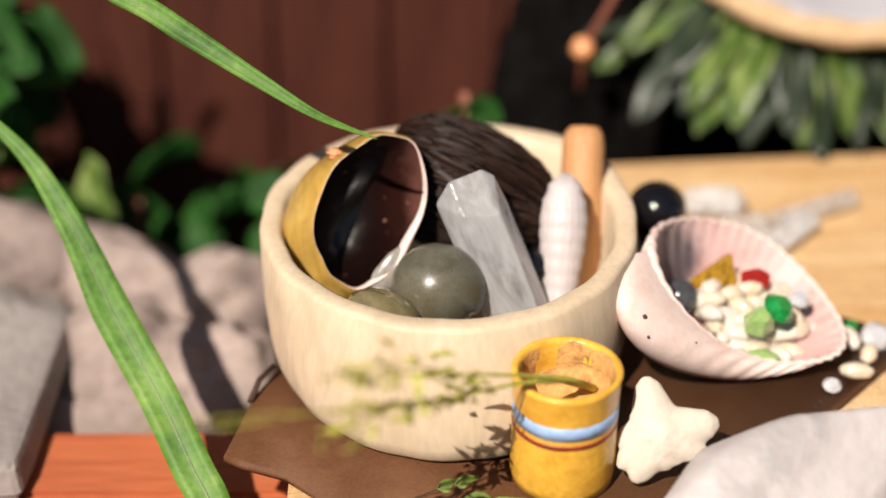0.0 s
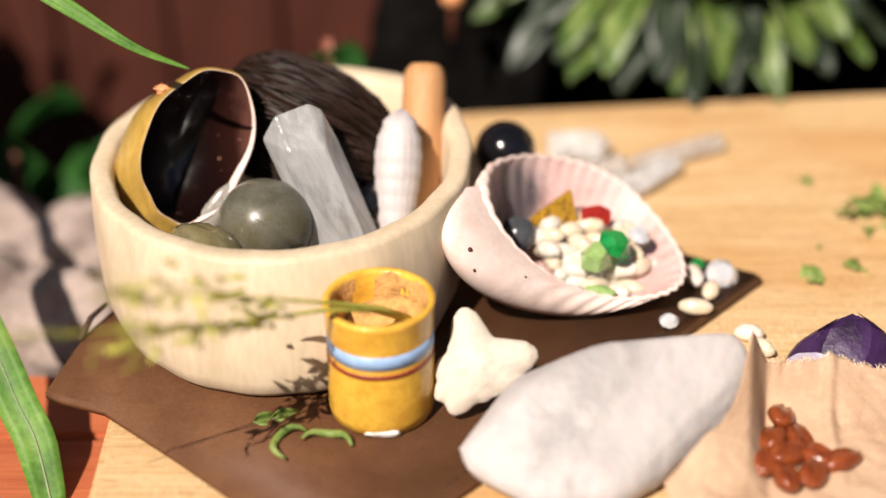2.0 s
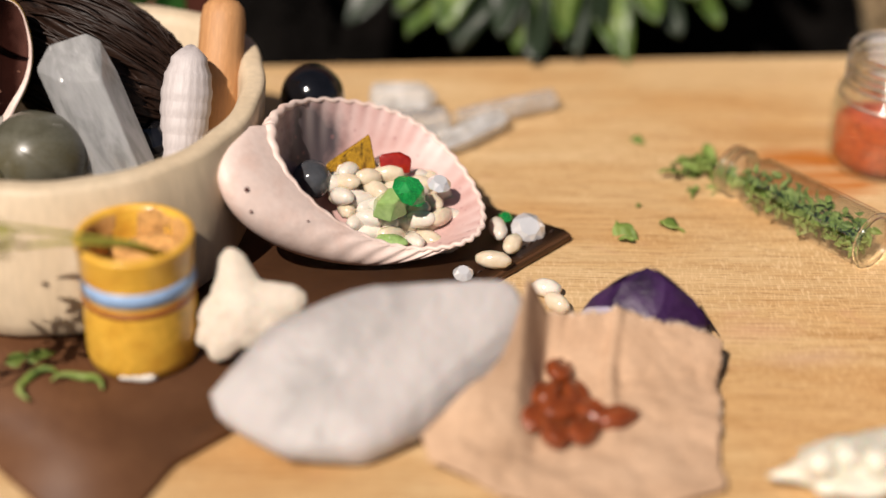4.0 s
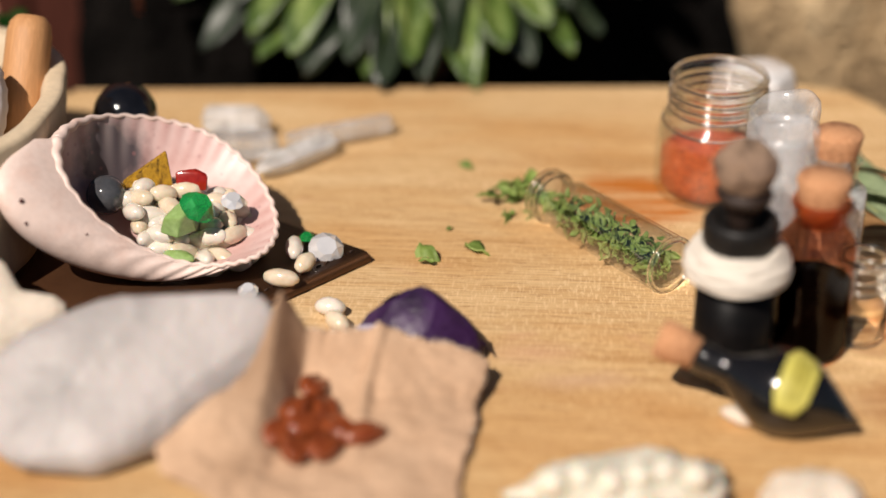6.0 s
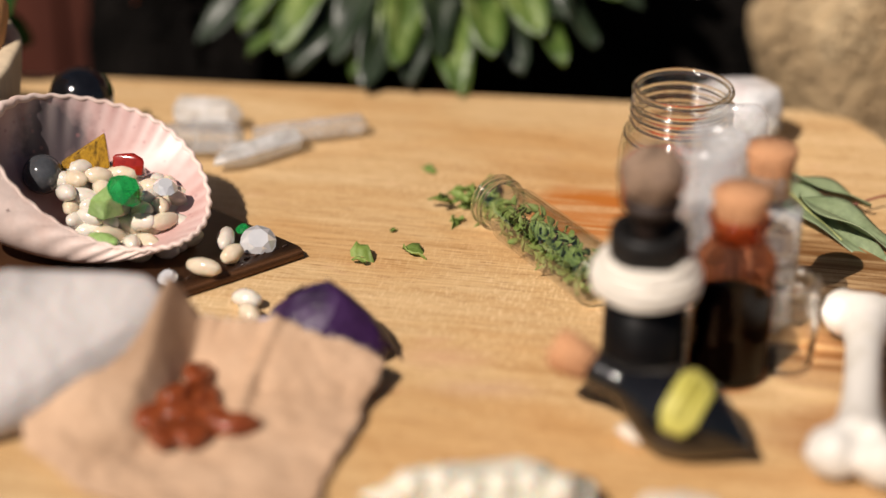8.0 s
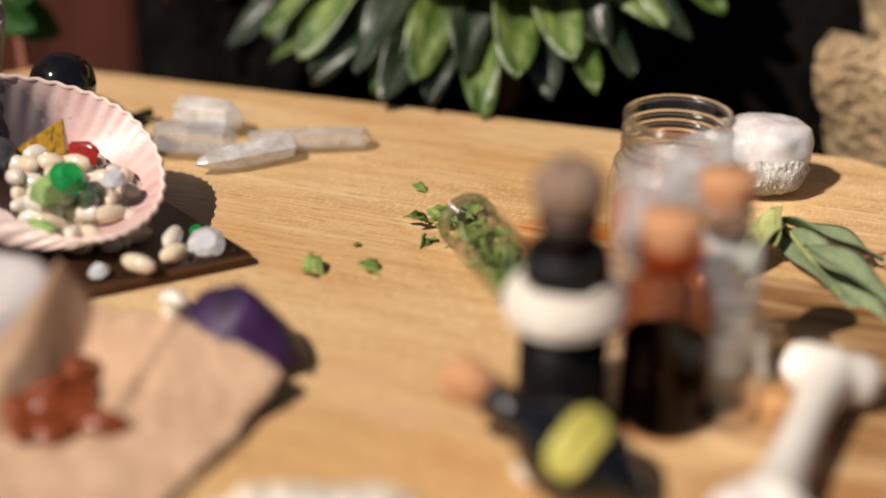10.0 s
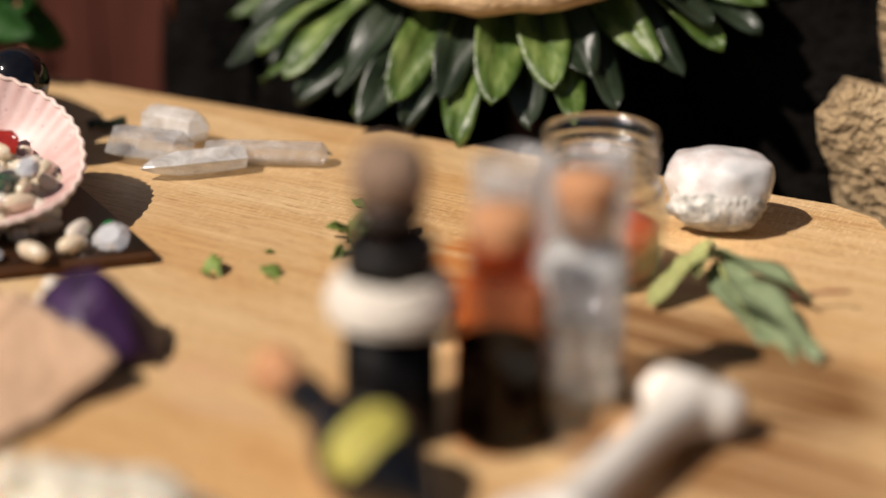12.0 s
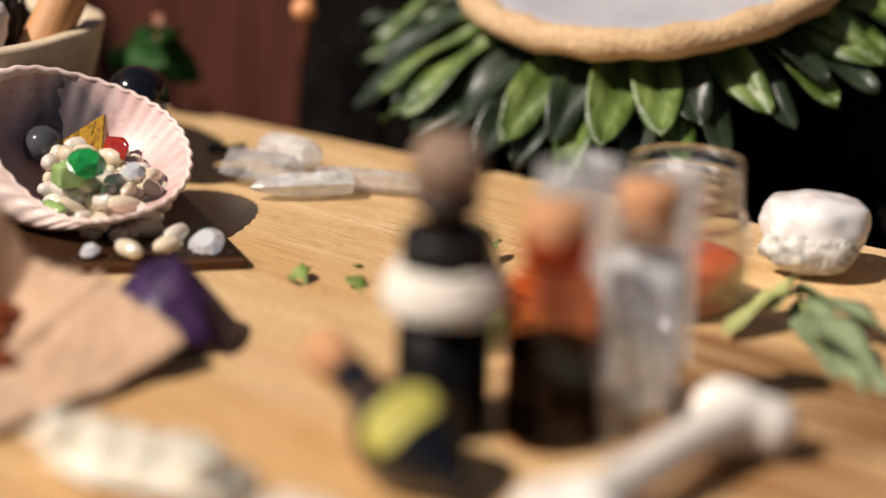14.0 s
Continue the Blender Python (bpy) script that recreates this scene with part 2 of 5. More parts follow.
GEM_CLEAR = surface("foiled clear cut glass", [(0.78, 0.79, 0.82), (0.94, 0.94, 0.95)], 200, 0.05, 900, 0, metal=0.45, vary=0.0, coat=1.0)
RED_STONE = surface("red carnelian", [(0.28, 0.012, 0.008), (0.42, 0.03, 0.015)], 200, 0.12, 900, 0.05, coat=0.5, trans=0.2)
TIGER = surface("golden tiger eye", [(0.035, 0.014, 0.003), (0.42, 0.23, 0.015), (0.13, 0.06, 0.006)], 300, 0.12, 900, 0.05, stretch=(2, 3, 1), coat=0.6)
PIT = surface("dark bore hole", [(0.06, 0.02, 0.018), (0.10, 0.035, 0.03)], 300, 0.8, 900, 0.2)
BLACK_STONE = surface("polished black stone", [(0.004, 0.004, 0.005), (0.008, 0.008, 0.010)], 200, 0.06, 900, 0, coat=0.5)
GREY_STONE = surface("polished dark grey stone", [(0.045, 0.047, 0.052), (0.075, 0.078, 0.085)], 200, 0.12, 900, 0, coat=0.4)
QUARTZ = surface("milky rock crystal", [(0.34, 0.34, 0.335), (0.62, 0.62, 0.615), (0.80, 0.80, 0.79)], 120, 0.2, 300, 0.5, 0.0008, (0.5, 1.4, 1.4), trans=0.55, sss=0.0, vary=0.05, distort=1.5)
QUARTZ_CLEAR = glassy("clear rock crystal", (0.95, 0.95, 0.945), 0.9, 0.25, 0.06, 0.2)
QUARTZ_FROST = glassy("frosted rock crystal", (0.92, 0.92, 0.91), 0.7, 0.2, 0.35, 0.36)
MILK = surface("milky pinkish quartz", [(0.33, 0.31, 0.30), (0.48, 0.445, 0.43), (0.54, 0.50, 0.48)], 38, 0.5, 110, 0.5, 0.002, coat=0.0, spec=0.4, sss=0.15, vary=0.07, distort=0.8)
AMETHYST = surface("violet amethyst", [(0.018, 0.006, 0.030), (0.055, 0.020, 0.085), (0.030, 0.009, 0.045)], 120, 0.42, 700, 0.35, 0.0005, trans=0.2, spec=0.35)
AMETHYST_PALE = surface("whitish crystal face", [(0.38, 0.33, 0.46), (0.60, 0.57, 0.65)], 150, 0.3, 700, 0.3, trans=0.2)
PAPER = surface("brown kraft paper", [(0.43, 0.275, 0.17), (0.54, 0.365, 0.24)], 90, 0.8, 1200, 0.35, 0.0003, vary=0.08)
PAPER_TORN = surface("pale torn paper", [(0.62, 0.47, 0.34), (0.70, 0.56, 0.43)], 90, 0.85, 1200, 0.35, 0.0003)
SEED = surface("red brown seed", [(0.09, 0.016, 0.005), (0.23, 0.052, 0.013), (0.13, 0.025, 0.008)], 150, 0.24, 1200, 0.25, 0.0003, coat=0.4)
NUT = surface("dark fibrous husk", [(0.004, 0.0022, 0.0016), (0.026, 0.0135, 0.009), (0.009, 0.0048, 0.0032)], 150, 0.42, 900, 0.25, 0.0003, (0.25, 4, 4), vary=0.3, spec=0.22)
STICK = surface("orange brown wood stick", [(0.42, 0.20, 0.08), (0.56, 0.30, 0.13)], 120, 0.55, 900, 0.35, 0.0003, (5, 5, 0.4))
CONE = surface("chalky white shell", [(0.50, 0.45, 0.44), (0.58, 0.53, 0.52)], 200, 0.5, 900, 0.3, 0.0002, (3, 3, 0.6), vary=0.07)
GLASS = glassy("clear bottle glass", (0.97, 0.982, 0.975), 0.9, 0.09, 0.04)
GLASS_SOLID = surface("thick clear glass", [(0.97, 0.95, 0.93), (0.99, 0.98, 0.97)], 60, 0.06, 400, 0, trans=1.0, vary=0.0, ior=1.48)
GLASS_AMBER = glassy("amber bottle glass", (0.90, 0.55, 0.38), 0.25, 0.03, 0.06)
TUBE_FROST = glassy("frosted tube glass", (0.93, 0.935, 0.95), 0.6, 0.12, 0.2, 0.20)
CORK = surface("natural cork", [(0.44, 0.20, 0.09), (0.56, 0.29, 0.145), (0.34, 0.145, 0.065)], 350, 0.85, 1800, 0.6, 0.0005)
SPICE = surface("orange red ground spice", [(0.22, 0.028, 0.006), (0.48, 0.085, 0.014), (0.09, 0.012, 0.004)], 700, 0.8, 2600, 0.9, 0.0006, vary=0.3)
DARK_FILL = surface("near black liquid", [(0.0012, 0.0008, 0.0006), (0.0022, 0.0014, 0.001)], 200, 0.8, 900, 0, spec=0.0)
INK = surface("black glass", [(0.004, 0.004, 0.004), (0.008, 0.007, 0.007)], 200, 0.12, 900, 0, spec=0.6, coat=0.5)
INK_DULL = surface("dull black lacquer", [(0.003, 0.003, 0.003), (0.006, 0.005, 0.005)], 200, 0.4, 900, 0.05, spec=0.15)
KNOB = surface("cloudy cream crystal", [(0.52, 0.49, 0.38), (0.70, 0.67, 0.57), (0.60, 0.56, 0.46)], 160, 0.4, 700, 0.3, 0.0004, sss=0.25, vary=0.08)
BLACK_CAP = surface("dull black plastic", [(0.006, 0.0055, 0.0055), (0.012, 0.011, 0.010)], 200, 0.5, 900, 0.2, spec=0.3)
COLLAR = surface("off white collar", [(0.66, 0.61, 0.53), (0.76, 0.71, 0.63)], 200, 0.6, 900, 0.2, vary=0.04)
ACORN = surface("grey brown woolly stopper", [(0.10, 0.065, 0.045), (0.28, 0.19, 0.13), (0.18, 0.12, 0.09)], 300, 0.9, 1400, 0.8, 0.0008)
STOPPER_DARK = surface("dark brown stem", [(0.012, 0.007, 0.005), (0.035, 0.02, 0.014)], 200, 0.6, 1200, 0.5)
YELLOW_TAG = surface("yellow paper tag", [(0.42, 0.38, 0.07), (0.52, 0.48, 0.12)], 200, 0.6, 900, 0.2)
TAG_INK = surface("olive print", [(0.30, 0.25, 0.03), (0.34, 0.29, 0.04)], 200, 0.6, 900, 0.1)
PALE_FILL = glassy("pale blue grey cloud", (0.93, 0.94, 0.97), 0.3, 0.06, 0.3, 0.36)
BONE = surface("bleached bone", [(0.58, 0.545, 0.48), (0.68, 0.65, 0.60), (0.64, 0.60, 0.53)], 110, 0.5, 900, 0.25, 0.0003, vary=0.05)
NACRE = surface("mother of pearl", [(0.60, 0.49, 0.47), (0.72, 0.70, 0.69), (0.58, 0.60, 0.61)], 120, 0.25, 500, 0.2, 0.0004, coat=0.5, vary=0.05)
NACRE_ROUGH = surface("rough oyster side", [(0.20, 0.21, 0.20), (0.40, 0.39, 0.36), (0.62, 0.60, 0.56)], 350, 0.35, 1100, 0.9, 0.001)
PLATE_WHITE = surface("white glaze", [(0.36, 0.36, 0.39), (0.43, 0.43, 0.46)], 60, 0.35, 500, 0.1, vary=0.03)
PLATE_TAN = surface("tan woven rim", [(0.45, 0.30, 0.16), (0.60, 0.43, 0.25)], 150, 0.8, 700, 0.6, 0.001)
TWIG = surface("red brown twig", [(0.16, 0.05, 0.03), (0.26, 0.09, 0.05)], 150, 0.6, 700, 0.3)
BERRY = surface("orange berry", [(0.62, 0.25, 0.10), (0.75, 0.36, 0.17)], 150, 0.4, 700, 0.2)


def cockle_inside():
    """Pink inside of the cockle with a grey purple blush round the hinge and faint spots."""
    m, n, l, p, co = base("pink cockle inside")
    col = ramp(n, l, noise_node(n, l, co, 150, 5, 0.6), [(0.3, (0.50, 0.29, 0.26)), (0.55, (0.58, 0.38, 0.35)), (0.75, (0.62, 0.45, 0.42))])
    mp = n.new("ShaderNodeMapping")
    mp.vector_type = "TEXTURE"
    mp.inputs["Location"].default_value = (-1.95 * CM, 0.7 * CM, 1.65 * CM)
    mp.inputs["Scale"].default_value = (1.2 * CM, 1.35 * CM, 1.35 * CM)
    l.new(co, mp.inputs[0])
    ln = n.new("ShaderNodeVectorMath")
    ln.operation = "LENGTH"
    l.new(mp.outputs[0], ln.inputs[0])
    wob = n.new("ShaderNodeMath")
    wob.operation = "MULTIPLY_ADD"
    l.new(noise_node(n, l, co, 260, 4), wob.inputs[0])
    wob.inputs[1].default_value = 0.5
    l.new(ln.outputs["Value"], wob.inputs[2])
    col = mixed(n, l, ramp(n, l, wob.outputs[0], [(0.65, (1, 1, 1)), (1.35, (0, 0, 0))]), col, (0.085, 0.068, 0.075))
    dots = n.new("ShaderNodeTexVoronoi")
    dots.inputs["Scale"].default_value = 420 / SIZE
    l.new(co, dots.inputs[0])
    col = mixed(n, l, ramp(n, l, dots.outputs[0], [(0.1, (0.5, 0.5, 0.5)), (0.2, (0, 0, 0))]), col, (0.34, 0.15, 0.15))
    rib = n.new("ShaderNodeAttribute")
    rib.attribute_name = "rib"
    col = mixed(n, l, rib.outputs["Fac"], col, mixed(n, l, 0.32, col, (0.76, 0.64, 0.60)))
    l.new(col, p.inputs["Base Color"])
    p.inputs["Roughness"].default_value = 0.4
    return m


def snail_skin():
    """Olive yellow snail shell with growth lines across the whorl."""
    m, n, l, p, co = base("olive yellow snail shell")
    col = ramp(n, l, noise_node(n, l, co, 55, 5, 0.6, 0.6, (1, 0.6, 1)), [(0.3, (0.15, 0.095, 0.03)), (0.45, (0.31, 0.195, 0.045)), (0.6, (0.45, 0.285, 0.065)), (0.75, (0.55, 0.40, 0.16))])
    lines = noise_node(n, l, co, 90, 4, 0.6, 0.3, (5, 0.5, 5), (0, 0, 20))
    col = mixed(n, l, 1.0, col, ramp(n, l, lines, [(0.35, (0.8, 0.78, 0.7)), (0.6, (1.08, 1.08, 1.05))]), "MULTIPLY")
    l.new(col, p.inputs["Base Color"])
    p.inputs["Roughness"].default_value, p.inputs["Coat Weight"].default_value = 0.3, 0.3
    bumped(n, l, p, lines, 0.2, 0.0003)
    return m


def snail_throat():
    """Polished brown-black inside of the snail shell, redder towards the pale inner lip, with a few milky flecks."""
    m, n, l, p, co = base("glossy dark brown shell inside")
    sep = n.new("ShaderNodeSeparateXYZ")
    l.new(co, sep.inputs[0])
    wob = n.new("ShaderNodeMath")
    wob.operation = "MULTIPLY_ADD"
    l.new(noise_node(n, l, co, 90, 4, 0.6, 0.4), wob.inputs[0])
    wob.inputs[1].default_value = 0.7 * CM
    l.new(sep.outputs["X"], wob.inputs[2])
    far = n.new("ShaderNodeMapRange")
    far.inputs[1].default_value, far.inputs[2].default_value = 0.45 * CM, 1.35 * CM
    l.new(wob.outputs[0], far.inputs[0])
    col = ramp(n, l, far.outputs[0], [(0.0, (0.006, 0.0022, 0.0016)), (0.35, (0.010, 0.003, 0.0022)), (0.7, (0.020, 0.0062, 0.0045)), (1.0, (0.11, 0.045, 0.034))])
    fleck = noise_node(n, l, co, 900, 2, 0.5, 0, (0.3, 1, 1))
    col = mixed(n, l, ramp(n, l, fleck, [(0.70, (0, 0, 0)), (0.76, (0.6, 0.6, 0.6))]), col, (0.30, 0.16, 0.11))
    l.new(col, p.inputs["Base Color"])
    p.inputs["Roughness"].default_value, p.inputs["Coat Weight"].default_value, p.inputs["Coat Roughness"].default_value = 0.25, 0.3, 0.12
    bumped(n, l, p, noise_node(n, l, co, 300, 3), 0.15, 0.0004)
    return m


COCKLE_IN, SNAIL = cockle_inside(), snail_skin()
SNAIL_IN = snail_throat()
SNAIL_LIP = surface("pinkish white shell lip", [(0.62, 0.46, 0.40), (0.74, 0.60, 0.54)], 150, 0.35, 900, 0.1)
CALLUS = surface("grey shell glaze", [(0.24, 0.22, 0.19), (0.36, 0.33, 0.29)], 120, 0.2, 900, 0.05, coat=0.5)
SNAIL_OLIVE = surface("olive yellow glossy shell", [(0.11, 0.095, 0.045), (0.20, 0.17, 0.085), (0.15, 0.125, 0.055)], 60, 0.16, 900, 0.05, 0.0002, (0.5, 3, 3), coat=0.8)
SNAIL_GREY = surface("grey olive snail shell", [(0.060, 0.056, 0.034), (0.115, 0.110, 0.080), (0.085, 0.072, 0.034)], 35, 0.3, 900, 0.05, 0.0002, (3, 3, 0.4), coat=0.15)


# ---- mesh helpers (in units of CM) ----
def link(name, bm, material, parent=None, label="", smooth=True, at=None):
    me = bpy.data.meshes.new(name)
    for v in bm.verts:
        v.co *= CM
    for f in bm.faces:
        f.smooth = smooth
    bm.to_mesh(me)
    bm.free()
    for m_ in material if isinstance(material, (list, tuple)) else (material,):
        me.materials.append(m_)
    ob = new(name, me)
    ob.parent = parent
    if at is not None:
        ob.matrix_basis = at
    return tagged(ob, label)


def part(name, bm, material, parent, label="", smooth=True, at=None):
    return link(name, bm, material, parent, label, smooth, at)


def place(x, y, z, rx=0, ry=0, rz=0):
    return pose(x * CM, y * CM, z * CM, rx, ry, rz)


def thing(name, at, label, category, group="", kind=""):
    ob = new(name)
    ob.empty_display_size = 0.5 * CM
    ob.matrix_basis = at
    return tagged(ob, label, category, group, kind)


def lathe(profile, n=48, wobble=0.0, seed=0, facets=0.0, caps=True):
    """A body turned about z from (radius, height) pairs; wobble and facets make it hand-made."""
    bm = bmesh.new()
    rnd = random.Random(seed)
    ph = [rnd.uniform(0, 6.28) for _ in range(4)]
    rings = []
    for r, z in profile:
        ring = []
        for i in range(n):
            a = 2 * math.pi * i / n
            k = 1 + wobble * (math.sin(2 * a + ph[0]) + 0.6 * math.sin(3 * a + ph[1] + z) + 0.4 * math.sin(7 * a + ph[2] + 2 * z))
            if facets:
                k *= 1 - 0.012 * facets * (1 - abs(math.cos(a * 8 + ph[3] + 0.6 * z)))
            ring.append(bm.verts.new((r * k * math.cos(a), r * k * math.sin(a), z)))
        rings.append(ring)
    for a, b in zip(rings, rings[1:]):
        for i in range(n):
            j = (i + 1) % n
            bm.faces.new((a[i], a[j], b[j], b[i]))
    for ring, flip in ((rings[0], True), (rings[-1], False)):
        if caps and abs(profile[0 if flip else -1][0]) > 1e-6:
            bm.faces.new(ring[::-1] if flip else ring)
    bmesh.ops.remove_doubles(bm, verts=bm.verts, dist=1e-5)
    bmesh.ops.recalc_face_normals(bm, faces=bm.faces)
    return bm


def blob(sx, sy, sz, rough=0.15, freq=1.0, seed=0, level=4, flat=None, ridges=0.0):
    """A lumpy stone-like body of those half sizes, centred on the origin."""
    bm = bmesh.new()
    bmesh.ops.create_icosphere(bm, subdivisions=level, radius=1)
    off = Vector((seed * 13.7, seed * 5.1, seed * 9.3))
    for v in bm.verts:
        d = v.co.normalized()
        k = 1 + rough * noise.noise(d * freq * 1.3 + off) * 1.4 + rough * 0.5 * noise.noise(d * freq * 3.1 + off) + rough * 0.25 * noise.noise(d * freq * 7 + off)
        k += ridges * abs(noise.noise(d * freq * 2.2 + off * 2))
        v.co = Vector((d.x * sx * k, d.y * sy * k, d.z * sz * k))
        if flat is not None:
            v.co.z = max(v.co.z, -flat)
    return bm


def chunk(points, cuts):
    """A hewn block: the hull of some points, with its edges bevelled."""
    bm = bmesh.new()
    vs = [bm.verts.new(p) for p in points]
    res = bmesh.ops.convex_hull(bm, input=vs)
    bmesh.ops.delete(bm, geom=list({g for g in res["geom_unused"] + res["geom_interior"] if isinstance(g, bmesh.types.BMVert)}), context="VERTS")
    bmesh.ops.dissolve_limit(bm, angle_limit=radians(4), verts=bm.verts, edges=bm.edges)
    bmesh.ops.bevel(bm, geom=bm.edges[:], offset=cuts, segments=2, affect="EDGES", profile=0.6)
    bmesh.ops.recalc_face_normals(bm, faces=bm.faces)
    return bm


def crystal(length, r, point=0.5, sides=6, seed=0, squash=0.8, broken=0.0):
    """A rock crystal along +x: uneven prism with a pointed end."""
    rnd = random.Random(seed)
    rad = [r * rnd.uniform(0.82, 1.1) for _ in range(sides)]
    pts = []
    for x, k in ((0, 0.86), (0.15 * length, 1.0), (length * (1 - point * 0.5), 1.0), (length * (1 - point * 0.12), 0.6), (length, 0.16)):
        for i in range(sides):
            a = 2 * math.pi * (i + 0.3) / sides
            pts.append((x + rnd.uniform(-1, 1) * 0.04 * length * (0.4 + broken), rad[i] * k * math.cos(a), rad[i] * k * math.sin(a) * squash))
    return chunk(pts, 0.025)


def tube(points, radius, n=10, cap=True):
    bm = bmesh.new()
    pts = [Vector(p) for p in points]
    rings = []
    for i, p in enumerate(pts):
        d = (pts[min(i + 1, len(pts) - 1)] - pts[max(i - 1, 0)]).normalized()
        q = d.to_track_quat("Z", "Y").to_matrix()
        r = radius(i / (len(pts) - 1)) if callable(radius) else radius
        rings.append([bm.verts.new(p + q @ Vector((r * math.cos(6.28318 * k / n), r * math.sin(6.28318 * k / n), 0))) for k in range(n)])
    for a, b in zip(rings, rings[1:]):
        for k in range(n):
            bm.faces.new((a[k], a[(k + 1) % n], b[(k + 1) % n], b[k]))
    if cap:
        bm.faces.new(rings[0][::-1])
        bm.faces.new(rings[-1])
    bmesh.ops.recalc_face_normals(bm, faces=bm.faces)
    return bm


def slab(outline, z0, z1, bevel=0.05):
    bm = bmesh.new()
    low = [bm.verts.new((x, y, z0)) for x, y in outline]
    top = [bm.verts.new((x, y, z1)) for x, y in outline]
    bm.faces.new(low[::-1])
    f = bm.faces.new(top)
    for i in range(len(low)):
        j = (i + 1) % len(low)
        bm.faces.new((low[i], low[j], top[j], top[i]))
    bmesh.ops.recalc_face_normals(bm, faces=bm.faces)
    if bevel:
        bmesh.ops.bevel(bm, geom=[e for e in bm.edges if abs(e.verts[0].co.z - e.verts[1].co.z) < 1e-6], offset=bevel, segments=2, affect="EDGES")
    return bm


def leaf(length, width, fold=0.25, droop=0.2, wave=0.04, seed=0, thick=0.03, n=14, tip=0.5, side=4, belly=0.8, full=0.8):
    """A leaf blade along +x with a creased midrib, a bent tip and wavy edges, and real thickness."""
    bm = bmesh.new()
    rnd = random.Random(seed)
    ph = rnd.uniform(0, 6)
    rows = []
    for i in range(n + 1):
        u = i / n
        w = width * 0.5 * max(0.0, math.sin(math.pi * u ** belly)) ** full * (1 - tip * 0.35 * u) + 0.004 * length
        row = []
        for k in range(-side, side + 1):
            s = k / side
            z = fold * width * 0.5 * abs(s) * math.sin(math.pi * min(u + 0.1, 1)) - droop * length * u * u + wave * length * math.sin(9 * u + ph + 1.5 * s) * abs(s)
            row.append((u * length, s * w, z - 0.02 * length * (s == 0)))
        rows.append(row)
    up = [[bm.verts.new(p) for p in row] for row in rows]
    dn = [[bm.verts.new((p[0], p[1], p[2] - thick)) for p in row] for row in rows]
    m_ = 2 * side
    for i in range(n):
        for k in range(m_):
            bm.faces.new((up[i][k], up[i + 1][k], up[i + 1][k + 1], up[i][k + 1]))
            bm.faces.new((dn[i][k], dn[i][k + 1], dn[i + 1][k + 1], dn[i + 1][k]))
        bm.faces.new((up[i][0], dn[i][0], dn[i + 1][0], up[i + 1][0]))
        bm.faces.new((up[i][m_], up[i + 1][m_], dn[i + 1][m_], dn[i][m_]))
    for row_u, row_d in ((up[0], dn[0]), (up[-1], dn[-1])):
        for k in range(m_):
            bm.faces.new((row_u[k], row_u[k + 1], row_d[k + 1], row_d[k]))
    bmesh.ops.recalc_face_normals(bm, faces=bm.faces)
    return bm


def merge(into, bm, m=None):
    if m is not None:
        bm.transform(m)
    me = bpy.data.meshes.new("tmp")
    bm.to_mesh(me)
    bm.free()
    into.from_mesh(me)
    bpy.data.meshes.remove(me)


def turn(x, y, z, rx=0, ry=0, rz=0, s=1.0):
    return Matrix.LocRotScale((x, y, z), Euler([radians(a) for a in (rx, ry, rz)]), (s, s, s))


# ---- structure ----
BOARD_T, GROUND = 1.7, -7.0
g = bmesh.new()
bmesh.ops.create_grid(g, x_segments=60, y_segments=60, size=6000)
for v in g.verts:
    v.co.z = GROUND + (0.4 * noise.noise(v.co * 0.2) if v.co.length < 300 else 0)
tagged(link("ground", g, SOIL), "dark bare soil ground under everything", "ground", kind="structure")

wall = thing("wall_back", place(0, 15.5, GROUND), "red stained vertical plank fence behind the table", "fence", kind="structure")
for i in range(-14, 15):
    b = slab([(-1.42, -0.35), (1.42, -0.35), (1.42, 0.35), (-1.42, 0.35)], -1, 22 + RND.uniform(-0.3, 0.3), 0.08)
    part("plank", b, PLANK_RED, wall, at=place(i * 3.0, RND.uniform(-0.12, 0.12), 0, 0, 0, RND.uniform(-1, 1)), smooth=False)

table = thing("table", place(0, 0, GROUND), "orange-red slatted wooden table under the board", "table", kind="structure")
for i in range(7):
    y0 = -14.6 + i * 2.05
    b = slab([(-30, y0), (30, y0 + 0.0), (30, y0 + 1.95), (-30, y0 + 1.95)], -0.9, 0, 0.1)
    part("slat", b, DECK, table, at=place(0, 0, -BOARD_T - GROUND), smooth=False)
for x, y in ((-27, -13), (27, -13), (-27, -2), (27, -2)):
    part("leg", slab([(-1, -1), (1, -1), (1, 1), (-1, 1)], 0, -BOARD_T - GROUND - 0.9, 0.1), DECK, table, at=place(x, y, 0), smooth=False)

board = slab([(-9.1, -11), (16.5, -11), (16.3, 0), (13.7, 6.2), (13.15, 7.35), (12.6, 8.05), (11.7, 8.36), (4, 7.8), (-5.2, 7.08), (-6.4, 5.6), (-8.0, 2.0), (-9.05, -2.5)], -BOARD_T, 0, 0.14)
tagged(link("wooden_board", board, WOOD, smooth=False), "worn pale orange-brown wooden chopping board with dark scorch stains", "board")

